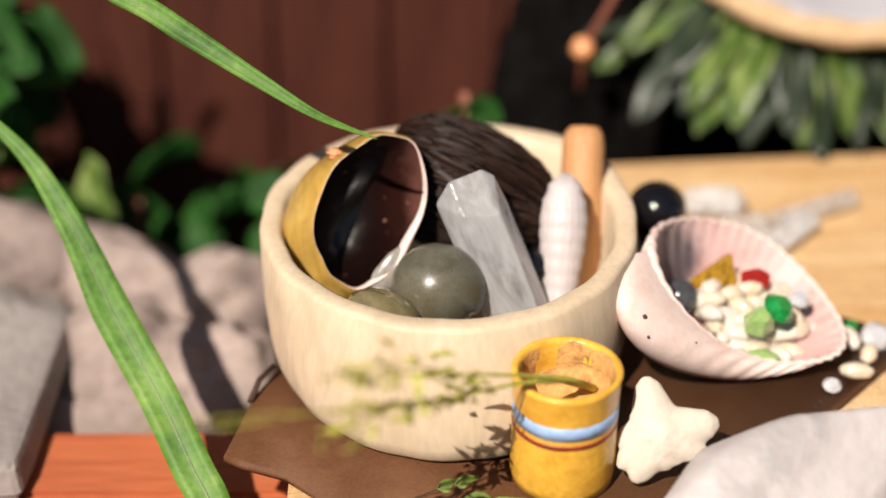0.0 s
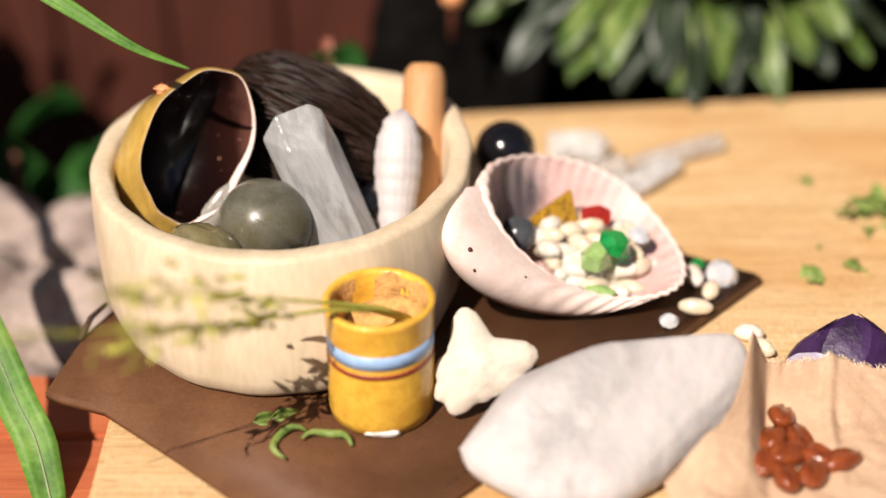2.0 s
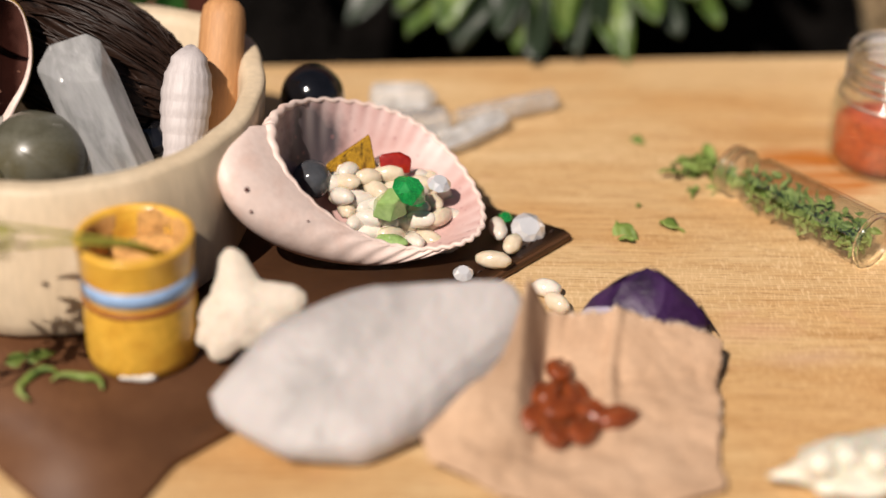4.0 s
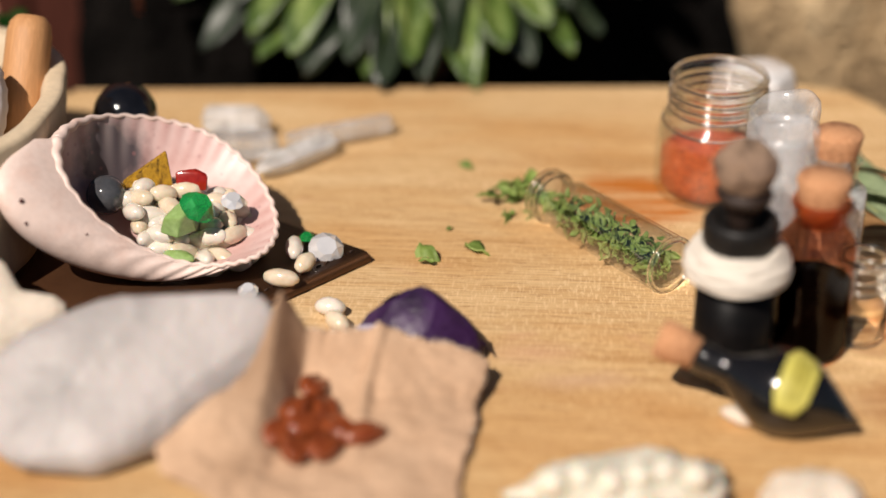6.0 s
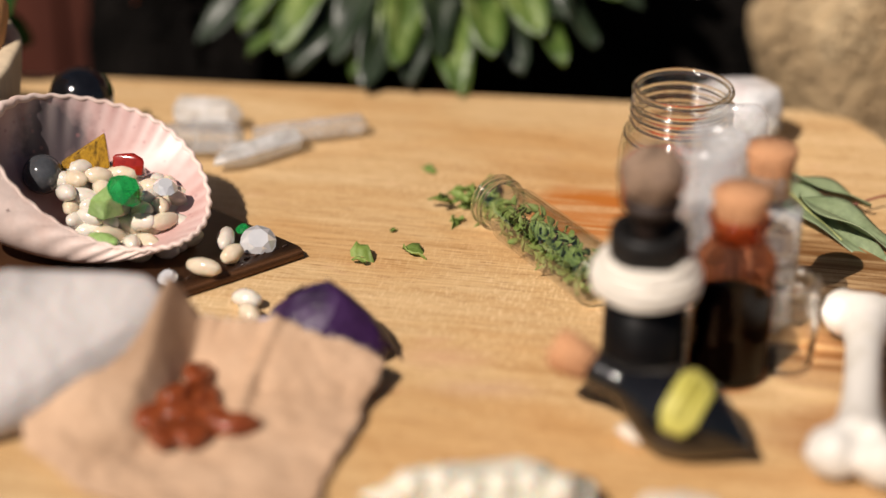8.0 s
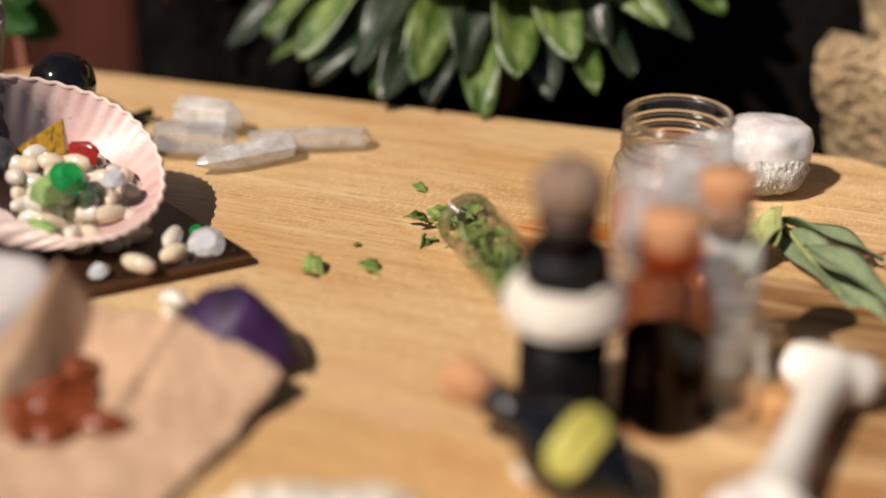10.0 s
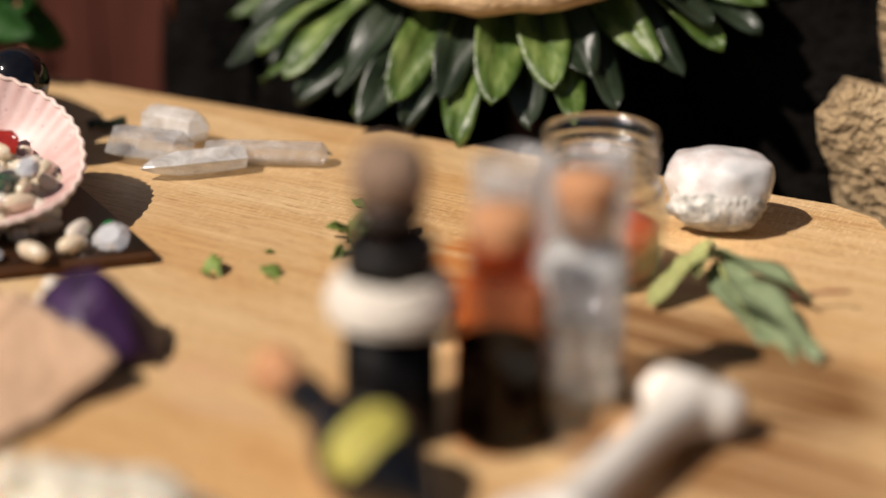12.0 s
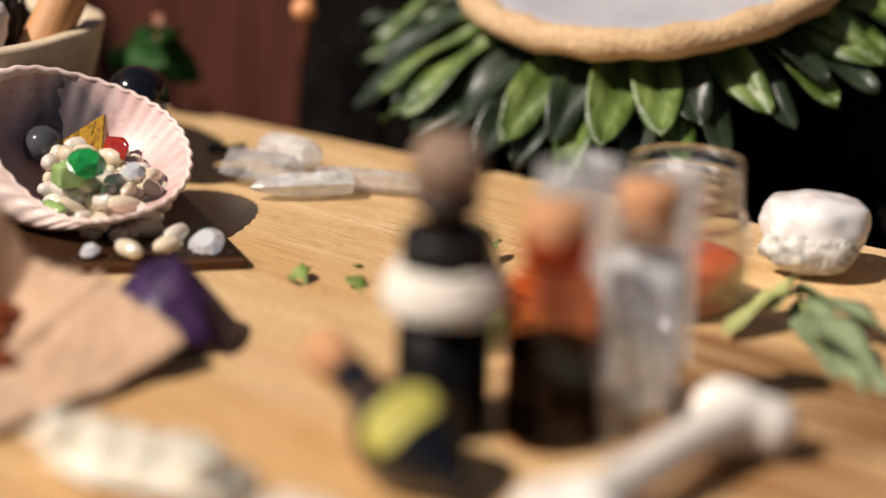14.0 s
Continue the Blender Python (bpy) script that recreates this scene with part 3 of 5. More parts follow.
# ---- leather mat ----
LEATHER_TOP = 0.2
mat = thing("leather_mat", place(0, 0, 0), "dark brown leather mat with a stitched edge on the board", "mat")
outline = [(2.95, -0.05), (2.85, 0.1), (0.58, 1.42), (-2.2, 3.0), (-6.5, 3.4), (-9.4, -0.9), (-9.8, -1.75), (-10.22, -3.5), (-9.9, -3.72), (-9.1, -4.05),
           (-7.6, -5.45), (-6.25, -6.8), (-4.2, -9.0), (-3.4, -6.9)]
part("hide", slab(outline, 0.004, LEATHER_TOP, 0.04), LEATHER, mat)
b = bmesh.new()
for i in range(44):
    u = i / 43
    p = Vector((2.72, -0.1, LEATHER_TOP)) * (1 - u) + Vector((-3.0, -6.3, LEATHER_TOP)) * u
    merge(b, tube([(-0.055, 0, 0.0), (0, 0, 0.018), (0.055, 0, 0.0)], 0.016, 6), turn(p.x - 0.12, p.y + 0.1, p.z, 0, 0, 47))
part("stitching", b, LEATHER_EDGE, mat, "dark thread stitching")
part("curled_edge", tube([(-9.85, -1.95, 0.2), (-9.7, -1.55, 0.42), (-9.45, -1.2, 0.5)], lambda u: 0.07 - 0.03 * u, 8), LEATHER_EDGE, mat, "frayed black leather corner")

# ---- bowl ----
BX, BY, BR, BH = -6.16, -0.46, 3.53, 2.85
bowl = thing("wooden_bowl", place(BX, BY, LEATHER_TOP), "hand-carved pale wooden bowl holding shells, a nut and a crystal", "bowl")
h = BH - LEATHER_TOP
prof = [(0.0, 0.0), (2.78, 0.0), (3.0, 0.05), (3.15, 0.18), (3.27, 0.42), (3.37, 0.8), (3.46, 1.4), (3.51, 2.0), (BR, h - 0.1), (BR - 0.03, h - 0.02), (BR - 0.1, h), (BR - 0.30, h),
        (BR - 0.38, h - 0.05), (BR - 0.44, h - 0.2), (3.0, 1.4), (2.8, 0.7), (2.2, 0.42), (0.0, 0.38)]
b = lathe(prof, 96, 0.006, 3, 1.0)
for v in b.verts:
    if v.co.x > 0 and v.co.y > 0:
        k = 1 + 0.07 * math.sin(2 * math.atan2(v.co.y, v.co.x)) ** 2
        v.co.x, v.co.y = v.co.x * k, v.co.y * k
    v.co.y = v.co.y * (1.13 - 0.025 * v.co.z) + 0.28 * v.co.z
part("body", b, BOWL, bowl)


# ---- in the bowl ----
def aim(p, q, roll=0):
    """A pose at p whose x axis points to q."""
    d = Vector(q) - Vector(p)
    return Matrix.Translation(Vector(p) * CM) @ d.to_track_quat("X", "Z").to_matrix().to_4x4() @ pose(0, 0, 0, roll, 0, 0)


def snail_shell():
    """A large open snail shell: egg-shaped mouth, body swelling down to one side, dark glossy throat, wide pale inner lip."""
    face, side = Vector((0.12, -0.88, 0.45)).normalized(), Vector((0.987, 0.157, 0.0))
    side = (side - face * side.dot(face)).normalized()
    up = face.cross(side)
    turn_ = Matrix((side, up, face)).transposed().to_4x4()
    s = thing("snail_shell", Matrix.Translation(Vector((-7.70, -0.33, 3.20)) * CM) @ turn_, "olive-yellow snail shell with a glossy dark brown throat", "shell")

    def mouth(a, k=1.0):
        sn, cs = math.sin(a), math.cos(a)
        tuck = 1 - 0.24 * max(0.0, math.cos(a - radians(222))) ** 2
        x = (1.0 * cs + 0.28 * sn) * tuck * 0.97 + 0.012 * math.cos(7 * a)
        y = (1.36 * sn + 0.22 * cs) * tuck + 0.015 * math.sin(9 * a)
        return x * k * 1.17, y * k * 1.08

    def loft(rings, n=72, cap=True):
        bm = bmesh.new()
        rows = []
        for k, z, ox, oy in rings:
            row = []
            for i in range(n):
                a = 2 * math.pi * i / n
                x, y = mouth(a, k)
                row.append(bm.verts.new((x + ox, y + oy, z)))
            rows.append(row)
        for p, q in zip(rows, rows[1:]):
            for i in range(n):
                bm.faces.new((p[i], p[(i + 1) % n], q[(i + 1) % n], q[i]))
        if cap:
            bm.faces.new(rows[-1])
        bmesh.ops.recalc_face_normals(bm, faces=bm.faces)
        return bm
    part("outside", loft([(0.985, 0.02, 0, 0), (1.0, 0.02, 0, 0), (1.04, -0.08, -0.04, -0.02), (1.08, -0.25, -0.14, -0.08), (1.12, -0.5, -0.28, -0.18), (1.14, -0.8, -0.42, -0.28), (1.10, -1.15, -0.52, -0.36),
                          (0.98, -1.5, -0.55, -0.42), (0.76, -1.8, -0.52, -0.45), (0.45, -2.0, -0.45, -0.45), (0.06, -2.1, -0.4, -0.45)]), SNAIL, s)
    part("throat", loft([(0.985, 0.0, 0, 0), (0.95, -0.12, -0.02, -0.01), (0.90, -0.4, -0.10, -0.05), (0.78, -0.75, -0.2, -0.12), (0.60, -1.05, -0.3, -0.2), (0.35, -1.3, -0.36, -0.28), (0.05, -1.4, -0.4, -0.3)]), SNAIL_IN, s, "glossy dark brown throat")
    lip = bmesh.new()
    n, rows = 96, []
    for i in range(n):
        a = 2 * math.pi * i / n
        wide = 0.002 + 0.055 * max(0.0, math.cos(a + 0.15)) ** 3 + 0.12 * max(0.0, math.cos(a + 0.8)) ** 6
        row = []
        for k, z in ((0.99, -0.02), (0.995, 0.035), (0.99 - 0.35 * wide, 0.04), (0.99 - wide, 0.0 - 0.25 * wide), (0.985 - wide, -0.06 - 0.5 * wide)):
            x, y = mouth(a, k)
            row.append(lip.verts.new((x, y, z)))
        rows.append(row)
    for i in range(n):
        p, q = rows[i], rows[(i + 1) % n]
        for k in range(4):
            lip.faces.new((p[k], q[k], q[k + 1], p[k + 1]))
    bmesh.ops.recalc_face_normals(lip, faces=lip.faces)
    part("lip", lip, SNAIL_LIP, s, "pinkish white inner lip")
    part("callus", blob(0.52, 0.24, 0.10, 0.1, 1.3, 8, 4), CALLUS, s, "grey glazed callus", at=place(0.38, -1.02, -0.06, 0, 0, 48))
    part("crust", blob(0.16, 0.10, 0.10, 0.5, 2.4, 6, 3), BERRY, s, "orange crust on the edge", at=place(-0.42, 1.2, -0.22))
    return s


def round_snail(name, label, r, material, at):
    """A round-bodied snail shell about its own z axis: one big whorl, stepped sutures and a low spire."""
    prof = [(0.0, -0.92), (0.35, -0.88), (0.68, -0.66), (0.92, -0.3), (1.0, 0.02), (0.95, 0.32), (0.78, 0.6), (0.60, 0.74), (0.585, 0.72), (0.52, 0.88), (0.36, 1.0), (0.345, 0.985), (0.26, 1.1), (0.12, 1.17), (0.0, 1.19)]
    bm = lathe([(a * r, z * r) for a, z in prof], 64, 0.01, 4)
    for v in bm.verts:
        a = math.atan2(v.co.y, v.co.x)
        k = 1 + 0.004 * math.cos(40 * a) + 0.05 * (a / math.pi)
        v.co.x, v.co.y = v.co.x * k, v.co.y * k
    return tagged(link(name, bm, material, at=at), label, "shell")


def nut():
    """A long husk with raised fibres running from end to end."""
    s = thing("husk_nut", aim((-7.1, 1.85, 3.22), (-4.3, 0.95, 2.1)), "dark brown oval nut in a stringy fibrous husk", "nut")
    L, r, n, rings = 3.6, 1.27, 260, 64
    bm = bmesh.new()
    rows = []
    for i in range(rings + 1):
        u = i / rings
        x = L * (0.5 - 0.5 * math.cos(math.pi * u)) - 0.3
        w = r * math.sin(math.pi * u) ** 0.7 * (1.04 - 0.12 * u)
        row = []
        for k in range(n):
            a = 2 * math.pi * k / n
            tw = a + 0.25 * math.sin(2.5 * u + 3 * a)
            wave_ = abs(math.cos(14 * tw + 2.2 * noise.noise(Vector((4 * u, math.cos(a) * 2, math.sin(a) * 2)))))
            f = 0.20 * wave_ ** 0.45 - 0.19 + 0.05 * noise.noise(Vector((3 * u, 5 * math.cos(a), 5 * math.sin(a))))
            row.append(bm.verts.new((x, (w + f * min(1, 4 * w)) * math.cos(a), (w + f * min(1, 4 * w)) * math.sin(a))))
        rows.append(row)
    for a, b_ in zip(rows, rows[1:]):
        for k in range(n):
            bm.faces.new((a[k], a[(k + 1) % n], b_[(k + 1) % n], b_[k]))
    bmesh.ops.remove_doubles(bm, verts=bm.verts, dist=0.002)
    bmesh.ops.recalc_face_normals(bm, faces=bm.faces)
    part("husk", bm, NUT, s)
    for j in range(130):
        a0, u0, u1 = RND.uniform(0, 6.28), RND.uniform(0.05, 0.4), RND.uniform(0.6, 0.95)
        pts = []
        for i in range(10):
            u = u0 + (u1 - u0) * i / 9
            w = r * math.sin(math.pi * u) ** 0.7 * (1.04 - 0.12 * u) + 0.055 + 0.03 * math.sin(i * 1.7 + j)
            a = a0 + 0.25 * math.sin(3 * u + j)
            pts.append((L * (0.5 - 0.5 * math.cos(math.pi * u)) - 0.3, w * math.cos(a), w * math.sin(a)))
        part("fibre", tube(pts, lambda u: 0.028 * (1 - 0.5 * u), 5), NUT, s)
    return s


snail_shell()
round_snail("grey_snail_shell", "glossy grey-olive round snail shell lying in the bowl", 0.86, SNAIL_GREY, aim((-6.42, -1.25, 2.22), (-6.1, -0.2, 1.2)) @ pose(0, 0, 0, 0, 90, 0) @ pose(0, 0, 0, 0, 0, 110))
round_snail("flat_snail_shell", "small glossy olive snail shell lying in the bowl", 0.80, SNAIL_OLIVE, aim((-7.42, -2.1, 1.92), (-8.4, -1.6, 1.4)) @ pose(0, 0, 0, 0, 90, 0))
nut()
b = chunk([(0, -0.62, -0.2), (0, 0.62, -0.15), (0, -0.3, 0.35), (0, 0.4, 0.3), (0, 0.1, -0.4), (2.3, -0.66, -0.2), (2.3, -0.35, 0.36), (2.55, 0.3, 0.32), (2.9, 0.62, -0.1), (2.6, 0.05, -0.4),
           (3.15, -0.42, -0.05), (3.2, 0.25, 0.0), (2.95, -0.6, -0.1)], 0.04)
tagged(link("quartz_point", b, QUARTZ, at=aim((-4.72, -1.25, 1.25), (-5.95, -0.25, 3.95), -35), smooth=False), "cloudy white quartz point leaning in the bowl", "crystal")
prof = [(0.0, 0.0)]
WHORL = (0.26, 0.285, 0.32, 0.36, 0.40, 0.43, 0.45, 0.44, 0.38, 0.26)
for i in range(9):
    a, c = WHORL[i], WHORL[i + 1]
    prof += [(a * 0.968, 0.29 * i + 0.01), ((a + c) * 0.508, 0.29 * i + 0.10), ((a + c) * 0.507, 0.29 * i + 0.2), (c * 0.972, 0.29 * i + 0.28)]
prof += [(0.17, 2.67), (0.09, 2.72), (0.0, 2.735)]
cone = lathe(prof, 84, 0.008, 5)
for v in cone.verts:
    a = math.atan2(v.co.y, v.co.x)
    k = 1 + 0.008 * math.cos(20 * a) * (v.co.z < 2.5)
    v.co.x, v.co.y = v.co.x * k, v.co.y * k
    v.co.z += 0.05 * math.cos(a)
tagged(link("spiral_shell", cone, CONE, at=aim((-4.1, -0.6, 1.1), (-3.95, 0.8, 3.35)) @ pose(0, 0, 0, 0, 90, 0)), "white ribbed spiral shell standing in the bowl", "shell")
st = lathe([(0.0, 0.0), (0.40, 0.0), (0.42, 0.8), (0.43, 2.0), (0.42, 2.9), (0.38, 3.12), (0.28, 3.24), (0.0, 3.27)], 36, 0.015, 8)
tagged(link("wooden_stick", st, STICK, at=aim((-3.65, 0.5, 0.95), (-3.5, 2.15, 3.45)) @ pose(0, 0, 0, 0, 90, 0)), "rounded orange-brown wooden stick leaning in the bowl", "stick")
tagged(link("black_pebble", blob(0.5, 0.45, 0.35, 0.06, 1, 2, 3), BLACK_STONE, at=place(-4.6, 0.1, 1.9)), "glossy black pebble between the shells", "stone")
tagged(link("clear_chip", crystal(0.9, 0.3, 0.4, 6, 9), QUARTZ_CLEAR, at=place(-5.42, -2.05, 1.9, 0, 30, 40), smooth=False), "small clear crystal chip in the bowl", "crystal")

# ---- yellow pot with a herb sprig ----
pot = thing("yellow_pot", place(-4.25, -4.06, LEATHER_TOP), "small yellow glazed clay pot with blue and red bands", "pot")
H = 2.28
prof = [(0.0, 0.0), (0.80, 0.0), (0.90, 0.06), (0.93, 0.25), (0.92, 0.8), (0.91, 1.5), (0.935, H - 0.12), (0.96, H - 0.04), (0.935, H), (0.85, H), (0.81, H - 0.08), (0.80, H - 0.5), (0.78, 0.9), (0.0, 0.85)]
part("body", lathe(prof, 56, 0.008, 2), CLAY, pot)
for name, z0, z1, m_ in (("blue_band", 1.40, 1.68, BAND_BLUE), ("red_line", 1.21, 1.31, BAND_RED)):
    part(name, lathe([(0.90, z0), (0.919, z0 + 0.004), (0.921, (z0 + z1) / 2), (0.921, z1 - 0.004), (0.90, z1)], 56, 0.008, 2, caps=False), m_, pot)
b = lathe([(0.0, 0.9), (0.78, 0.9), (0.79, H - 0.60), (0.70, H - 0.75), (0.45, H - 0.9), (0.0, H - 0.85)], 40, 0.03, 4)
for v in b.verts:
    if v.co.z > 1.2:
        v.co.z += 0.30 * v.co.x + 0.14 * v.co.y + 0.06 * noise.noise(v.co * 3)
part("lining", lathe([(0.845, H - 0.02), (0.80, H - 0.09), (0.792, H - 0.5), (0.77, 0.95)], 40, 0.02, 6, caps=False), CAN_IN, pot, "stained ochre inner wall")
part("powder", b, CAN_IN, pot, "ochre powder caked inside")
part("chip", blob(0.30, 0.05, 0.085, 0.25, 1.6, 3, 3), CHIP, pot, "bare white chipped foot", at=place(0.04, -0.875, 0.10))
sprig = thing("herb_sprig", place(-4.25, -4.06, LEATHER_TOP), "dried olive-green herb sprig sticking out of the yellow pot", "herb")
UPPER = [(0.5, 0.2, 1.7), (0.0, -0.2, 2.2), (-0.85, -0.8, 2.72), (-1.85, -1.75, 3.45), (-2.9, -2.7, 4.15), (-3.8, -3.6, 4.65)]
LOWER = [(0.3, 0.3, 1.7), (-0.1, -0.25, 2.2), (-0.9, -0.85, 2.6), (-1.95, -1.9, 3.1), (-3.0, -2.9, 3.6), (-4.0, -3.9, 4.0)]
for branch in (UPPER, LOWER):
    part("stem", tube(branch, lambda u: 0.055 * (1 - u) ** 1.5 + 0.012, 8), HERB_BLUR, sprig)
    b = bmesh.new()
    for i in range(75):
        k = RND.uniform(0.52, 0.97) * (len(branch) - 1)
        p = Vector(branch[int(k)]).lerp(Vector(branch[int(k) + 1]), k % 1)
        p += Vector((RND.gauss(0, 0.12), RND.gauss(0, 0.13), RND.gauss(0, 0.13)))
        spin = (RND.uniform(0, 360), RND.uniform(-50, 20), RND.uniform(180, 290))
        size = RND.uniform(0.25, 0.5)
        if i % 5 < 3:
            merge(b, leaf(size, 0.10, 0.3, 0.3, 0.03, i, 0.012, 5, 0.5, 2), turn(*p, *spin))
    tagged(part("foliage", b, HERB_BLUR, sprig), kind="stuff")
for p0, p1 in ((UPPER[3], (-3.9, -3.8, 5.2)), (LOWER[3], (-5.4, -4.6, 4.6)), (LOWER[4], (-6.3, -5.3, 5.2))):
    part("twig", tube([p0, Vector(p0).lerp(Vector(p1), 0.5) + Vector((0, 0, 0.08)), p1], lambda u: 0.018 * (1 - 0.5 * u), 6), HERB_BLUR, sprig)

# ---- cockle shell with pearls ----
C0 = Vector((-0.45, 0.22, 1.3))
E1, E2 = Vector((0.95, -0.05, -0.29)).normalized(), Vector((0.03, 0.92, 0.39)).normalized()
EN = E1.cross(E2).normalized()
SA, SB, DEPTH = 1.86, 1.66, 1.12


def rise(a, b_, x):
    k = max(0.0, min(1.0, (x - a) / (b_ - a)))
    return k * k * (3 - 2 * k)


def rim(v):
    """The cockle's edge, v from 0 at the hinge to 1 round it: an oval that rises to the hinge, with a flattened far side."""
    w = 2 * math.pi * v
    p = Vector((-0.416, -0.193, 1.502)) + Vector((-1.798, -0.070, 0.729)) * math.cos(w) + Vector((0.125, -1.609, -0.507)) * math.sin(w)
    p += Vector((-0.131, -0.209, 0.206)) * math.cos(2 * w) + Vector((-0.078, -0.006, -0.053)) * math.sin(2 * w)
    return p + Vector((-0.063, -0.018, 0.088)) * math.cos(3 * w) + Vector((0.004, -0.156, 0.076)) * math.sin(3 * w)


def cockle_point(u, v):
    """u from 0 at the belly to 1 at the edge; the belly bulges out in front of the hinge."""
    r = rim(v)
    a = math.pi + 0.16 + v * (2 * math.pi - 0.32)
    w = (0.5 + 0.5 * math.cos(a - math.pi - 0.6)) ** 6
    belly = Vector((-1.067, -0.717, 0.22))
    low = belly + Vector((1.231 * math.cos(a) - 0.658 * w, 1.328 * math.sin(a) - 0.136 * w, 0))
    high = r - EN * 0.188 + Vector((-1.96, -1.723, 1.406)) * w
    p = belly * (1 - u) ** 3 + low * 3 * u * (1 - u) ** 2 + high * 3 * u * u * (1 - u) + r * u ** 3
    fan = 1 - w
    return p + (EN * 0.5 + (r - C0).normalized()) * 0.034 * math.cos(2 * math.pi * 38 * v) * u ** 2 * fan


def cockle_sheet(inner, nu=36, nv=340):
    bm = bmesh.new()
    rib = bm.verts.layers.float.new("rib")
    rows = [[bm.verts.new(cockle_point(0.02 + 0.98 * i / nu, j / nv)) for j in range(nv + 1)] for i in range(nu + 1)]
    for a, c in zip(rows, rows[1:]):
        for j in range(nv):
            bm.faces.new((a[j], a[j + 1], c[j + 1], c[j]))
    for j in range(nu):
        bm.faces.new((rows[j][nv], rows[j][0], rows[j + 1][0], rows[j + 1][nv]))
    bm.faces.new(rows[0][:-1])
    soft = [v for row in rows[:-5] for v in row]
    for _ in range(5):
        bmesh.ops.smooth_vert(bm, verts=soft, factor=0.5, use_axis_x=True, use_axis_y=True, use_axis_z=True)
    bmesh.ops.recalc_face_normals(bm, faces=bm.faces)
    bm.normal_update()
    if inner:
        side = 1 if rows[0][0].normal.dot(EN) < 0 else -1
        moves = [(v, v.normal * side * 0.08 * (1 - (i / nu) ** 6)) for i, row in enumerate(rows) for v in row]
        for v, d in moves:
            v.co -= d
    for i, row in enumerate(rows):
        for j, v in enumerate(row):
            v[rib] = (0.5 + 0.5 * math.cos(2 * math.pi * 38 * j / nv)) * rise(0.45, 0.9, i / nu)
    return bm


shell = thing("cockle_shell", place(0, 0, 0), "pink and white cockle shell filled with pearls and gems", "shell")
part("outside", cockle_sheet(False), SCALLOP_OUT, shell)
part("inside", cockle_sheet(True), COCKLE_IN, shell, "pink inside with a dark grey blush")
part("edge", tube([rim((j % 340) / 340) - EN * 0.03 + (rim((j % 340) / 340) - C0).normalized() * 0.02 * math.cos(2 * math.pi * 38 * j / 340) for j in range(341)], lambda u: 0.045 + 0.07 * max(0, abs(2 * u - 1) - 0.80) / 0.2, 8), SCALLOP_OUT, shell)
for u, v, s in ((0.80, 0.10, 0.045), (0.68, 0.12, 0.03), (0.86, 0.16, 0.02)):
    part("bore_hole", blob(s, s, s, 0.15, 1, 1, 2), PIT, shell, "small dark bore hole", at=Matrix.Translation(cockle_point(u, v) * CM))


def pearl_mesh(seed, m_):
    rnd = random.Random(seed)
    bm = blob(0.305 * rnd.uniform(0.86, 1.1), 0.165, 0.165, 0.06, 1.4, seed, 3)
    for v in bm.verts:
        v.co *= CM
    for f in bm.faces:
        f.smooth = True
    me = bpy.data.meshes.new("pearl")
    bm.to_mesh(me)
    bm.free()
    me.materials.append(m_)
    return me


PEARLS = [pearl_mesh(i, PEARL if i % 3 else PEARL_WHITE) for i in range(6)]


def pearl(x, y, z, rx=0, ry=0, rz=0, k=0, label="cream rice-shaped pearl in the shell", group="pearls in the shell"):
    ob = new("pearl", PEARLS[k % 6])
    ob.matrix_basis = place(x, y, z, rx, ry, rz)
    return tagged(ob, label, "pearl", group)


rnd = random.Random(21)
taken = []
for layer, (reach, sink) in enumerate(((1.0, 0.40), (0.92, 0.21), (0.62, 0.03))):
    for i in range(1100):
        p, q = rnd.uniform(-1.1, 1.75), rnd.uniform(-1.5, 0.75)
        if ((p - 0.34) / 1.32) ** 2 + ((q + 0.50) / 0.88) ** 2 > reach * reach:
            continue
        pos = C0 + E1 * p + E2 * q - EN * (sink - 0.10 * ((p - 0.42) ** 2 + (q + 0.42) ** 2))
        if any((pos - o).length < 0.245 for o in taken):
            continue
        taken.append(pos)
        pearl(*pos, rnd.uniform(-20, 20), rnd.uniform(-5, 25), rnd.choice((0, 20, 150, 170, 60, 110)) + rnd.uniform(-15, 15), rnd.randrange(6))


def gem(name, label, r, h_, m_, at, sides=8):
    """A brilliant-cut stone: table, crown facets and pavilion."""
    bm = bmesh.new()
    rings = [(0.58 * r, h_), (r, 0.62 * h_), (r, 0.55 * h_), (0.45 * r, 0.16 * h_)]
    rows = [[bm.verts.new((a * math.cos(2 * math.pi * (i + 0.5 * (j % 2)) / sides), a * math.sin(2 * math.pi * (i + 0.5 * (j % 2)) / sides), z)) for i in range(sides)] for j, (a, z) in enumerate(rings)]
    tip = bm.verts.new((0, 0, 0))
    bm.faces.new(rows[0])
    for j in range(3):
        for i in range(sides):
            a, c = rows[j], rows[j + 1]
            if j % 2 == 0:
                bm.faces.new((a[i], c[i], a[(i + 1) % sides]))
                bm.faces.new((c[i], c[(i + 1) % sides], a[(i + 1) % sides]))
            else:
                bm.faces.new((a[i], c[(i + 1) % sides], a[(i + 1) % sides]))
                bm.faces.new((a[i], c[i], c[(i + 1) % sides]))
    for i in range(sides):
        bm.faces.new((rows[3][i], tip, rows[3][(i + 1) % sides]))
    bmesh.ops.recalc_face_normals(bm, faces=bm.faces)
    return tagged(link(name, bm, m_, at=at, smooth=False), label, "gem")


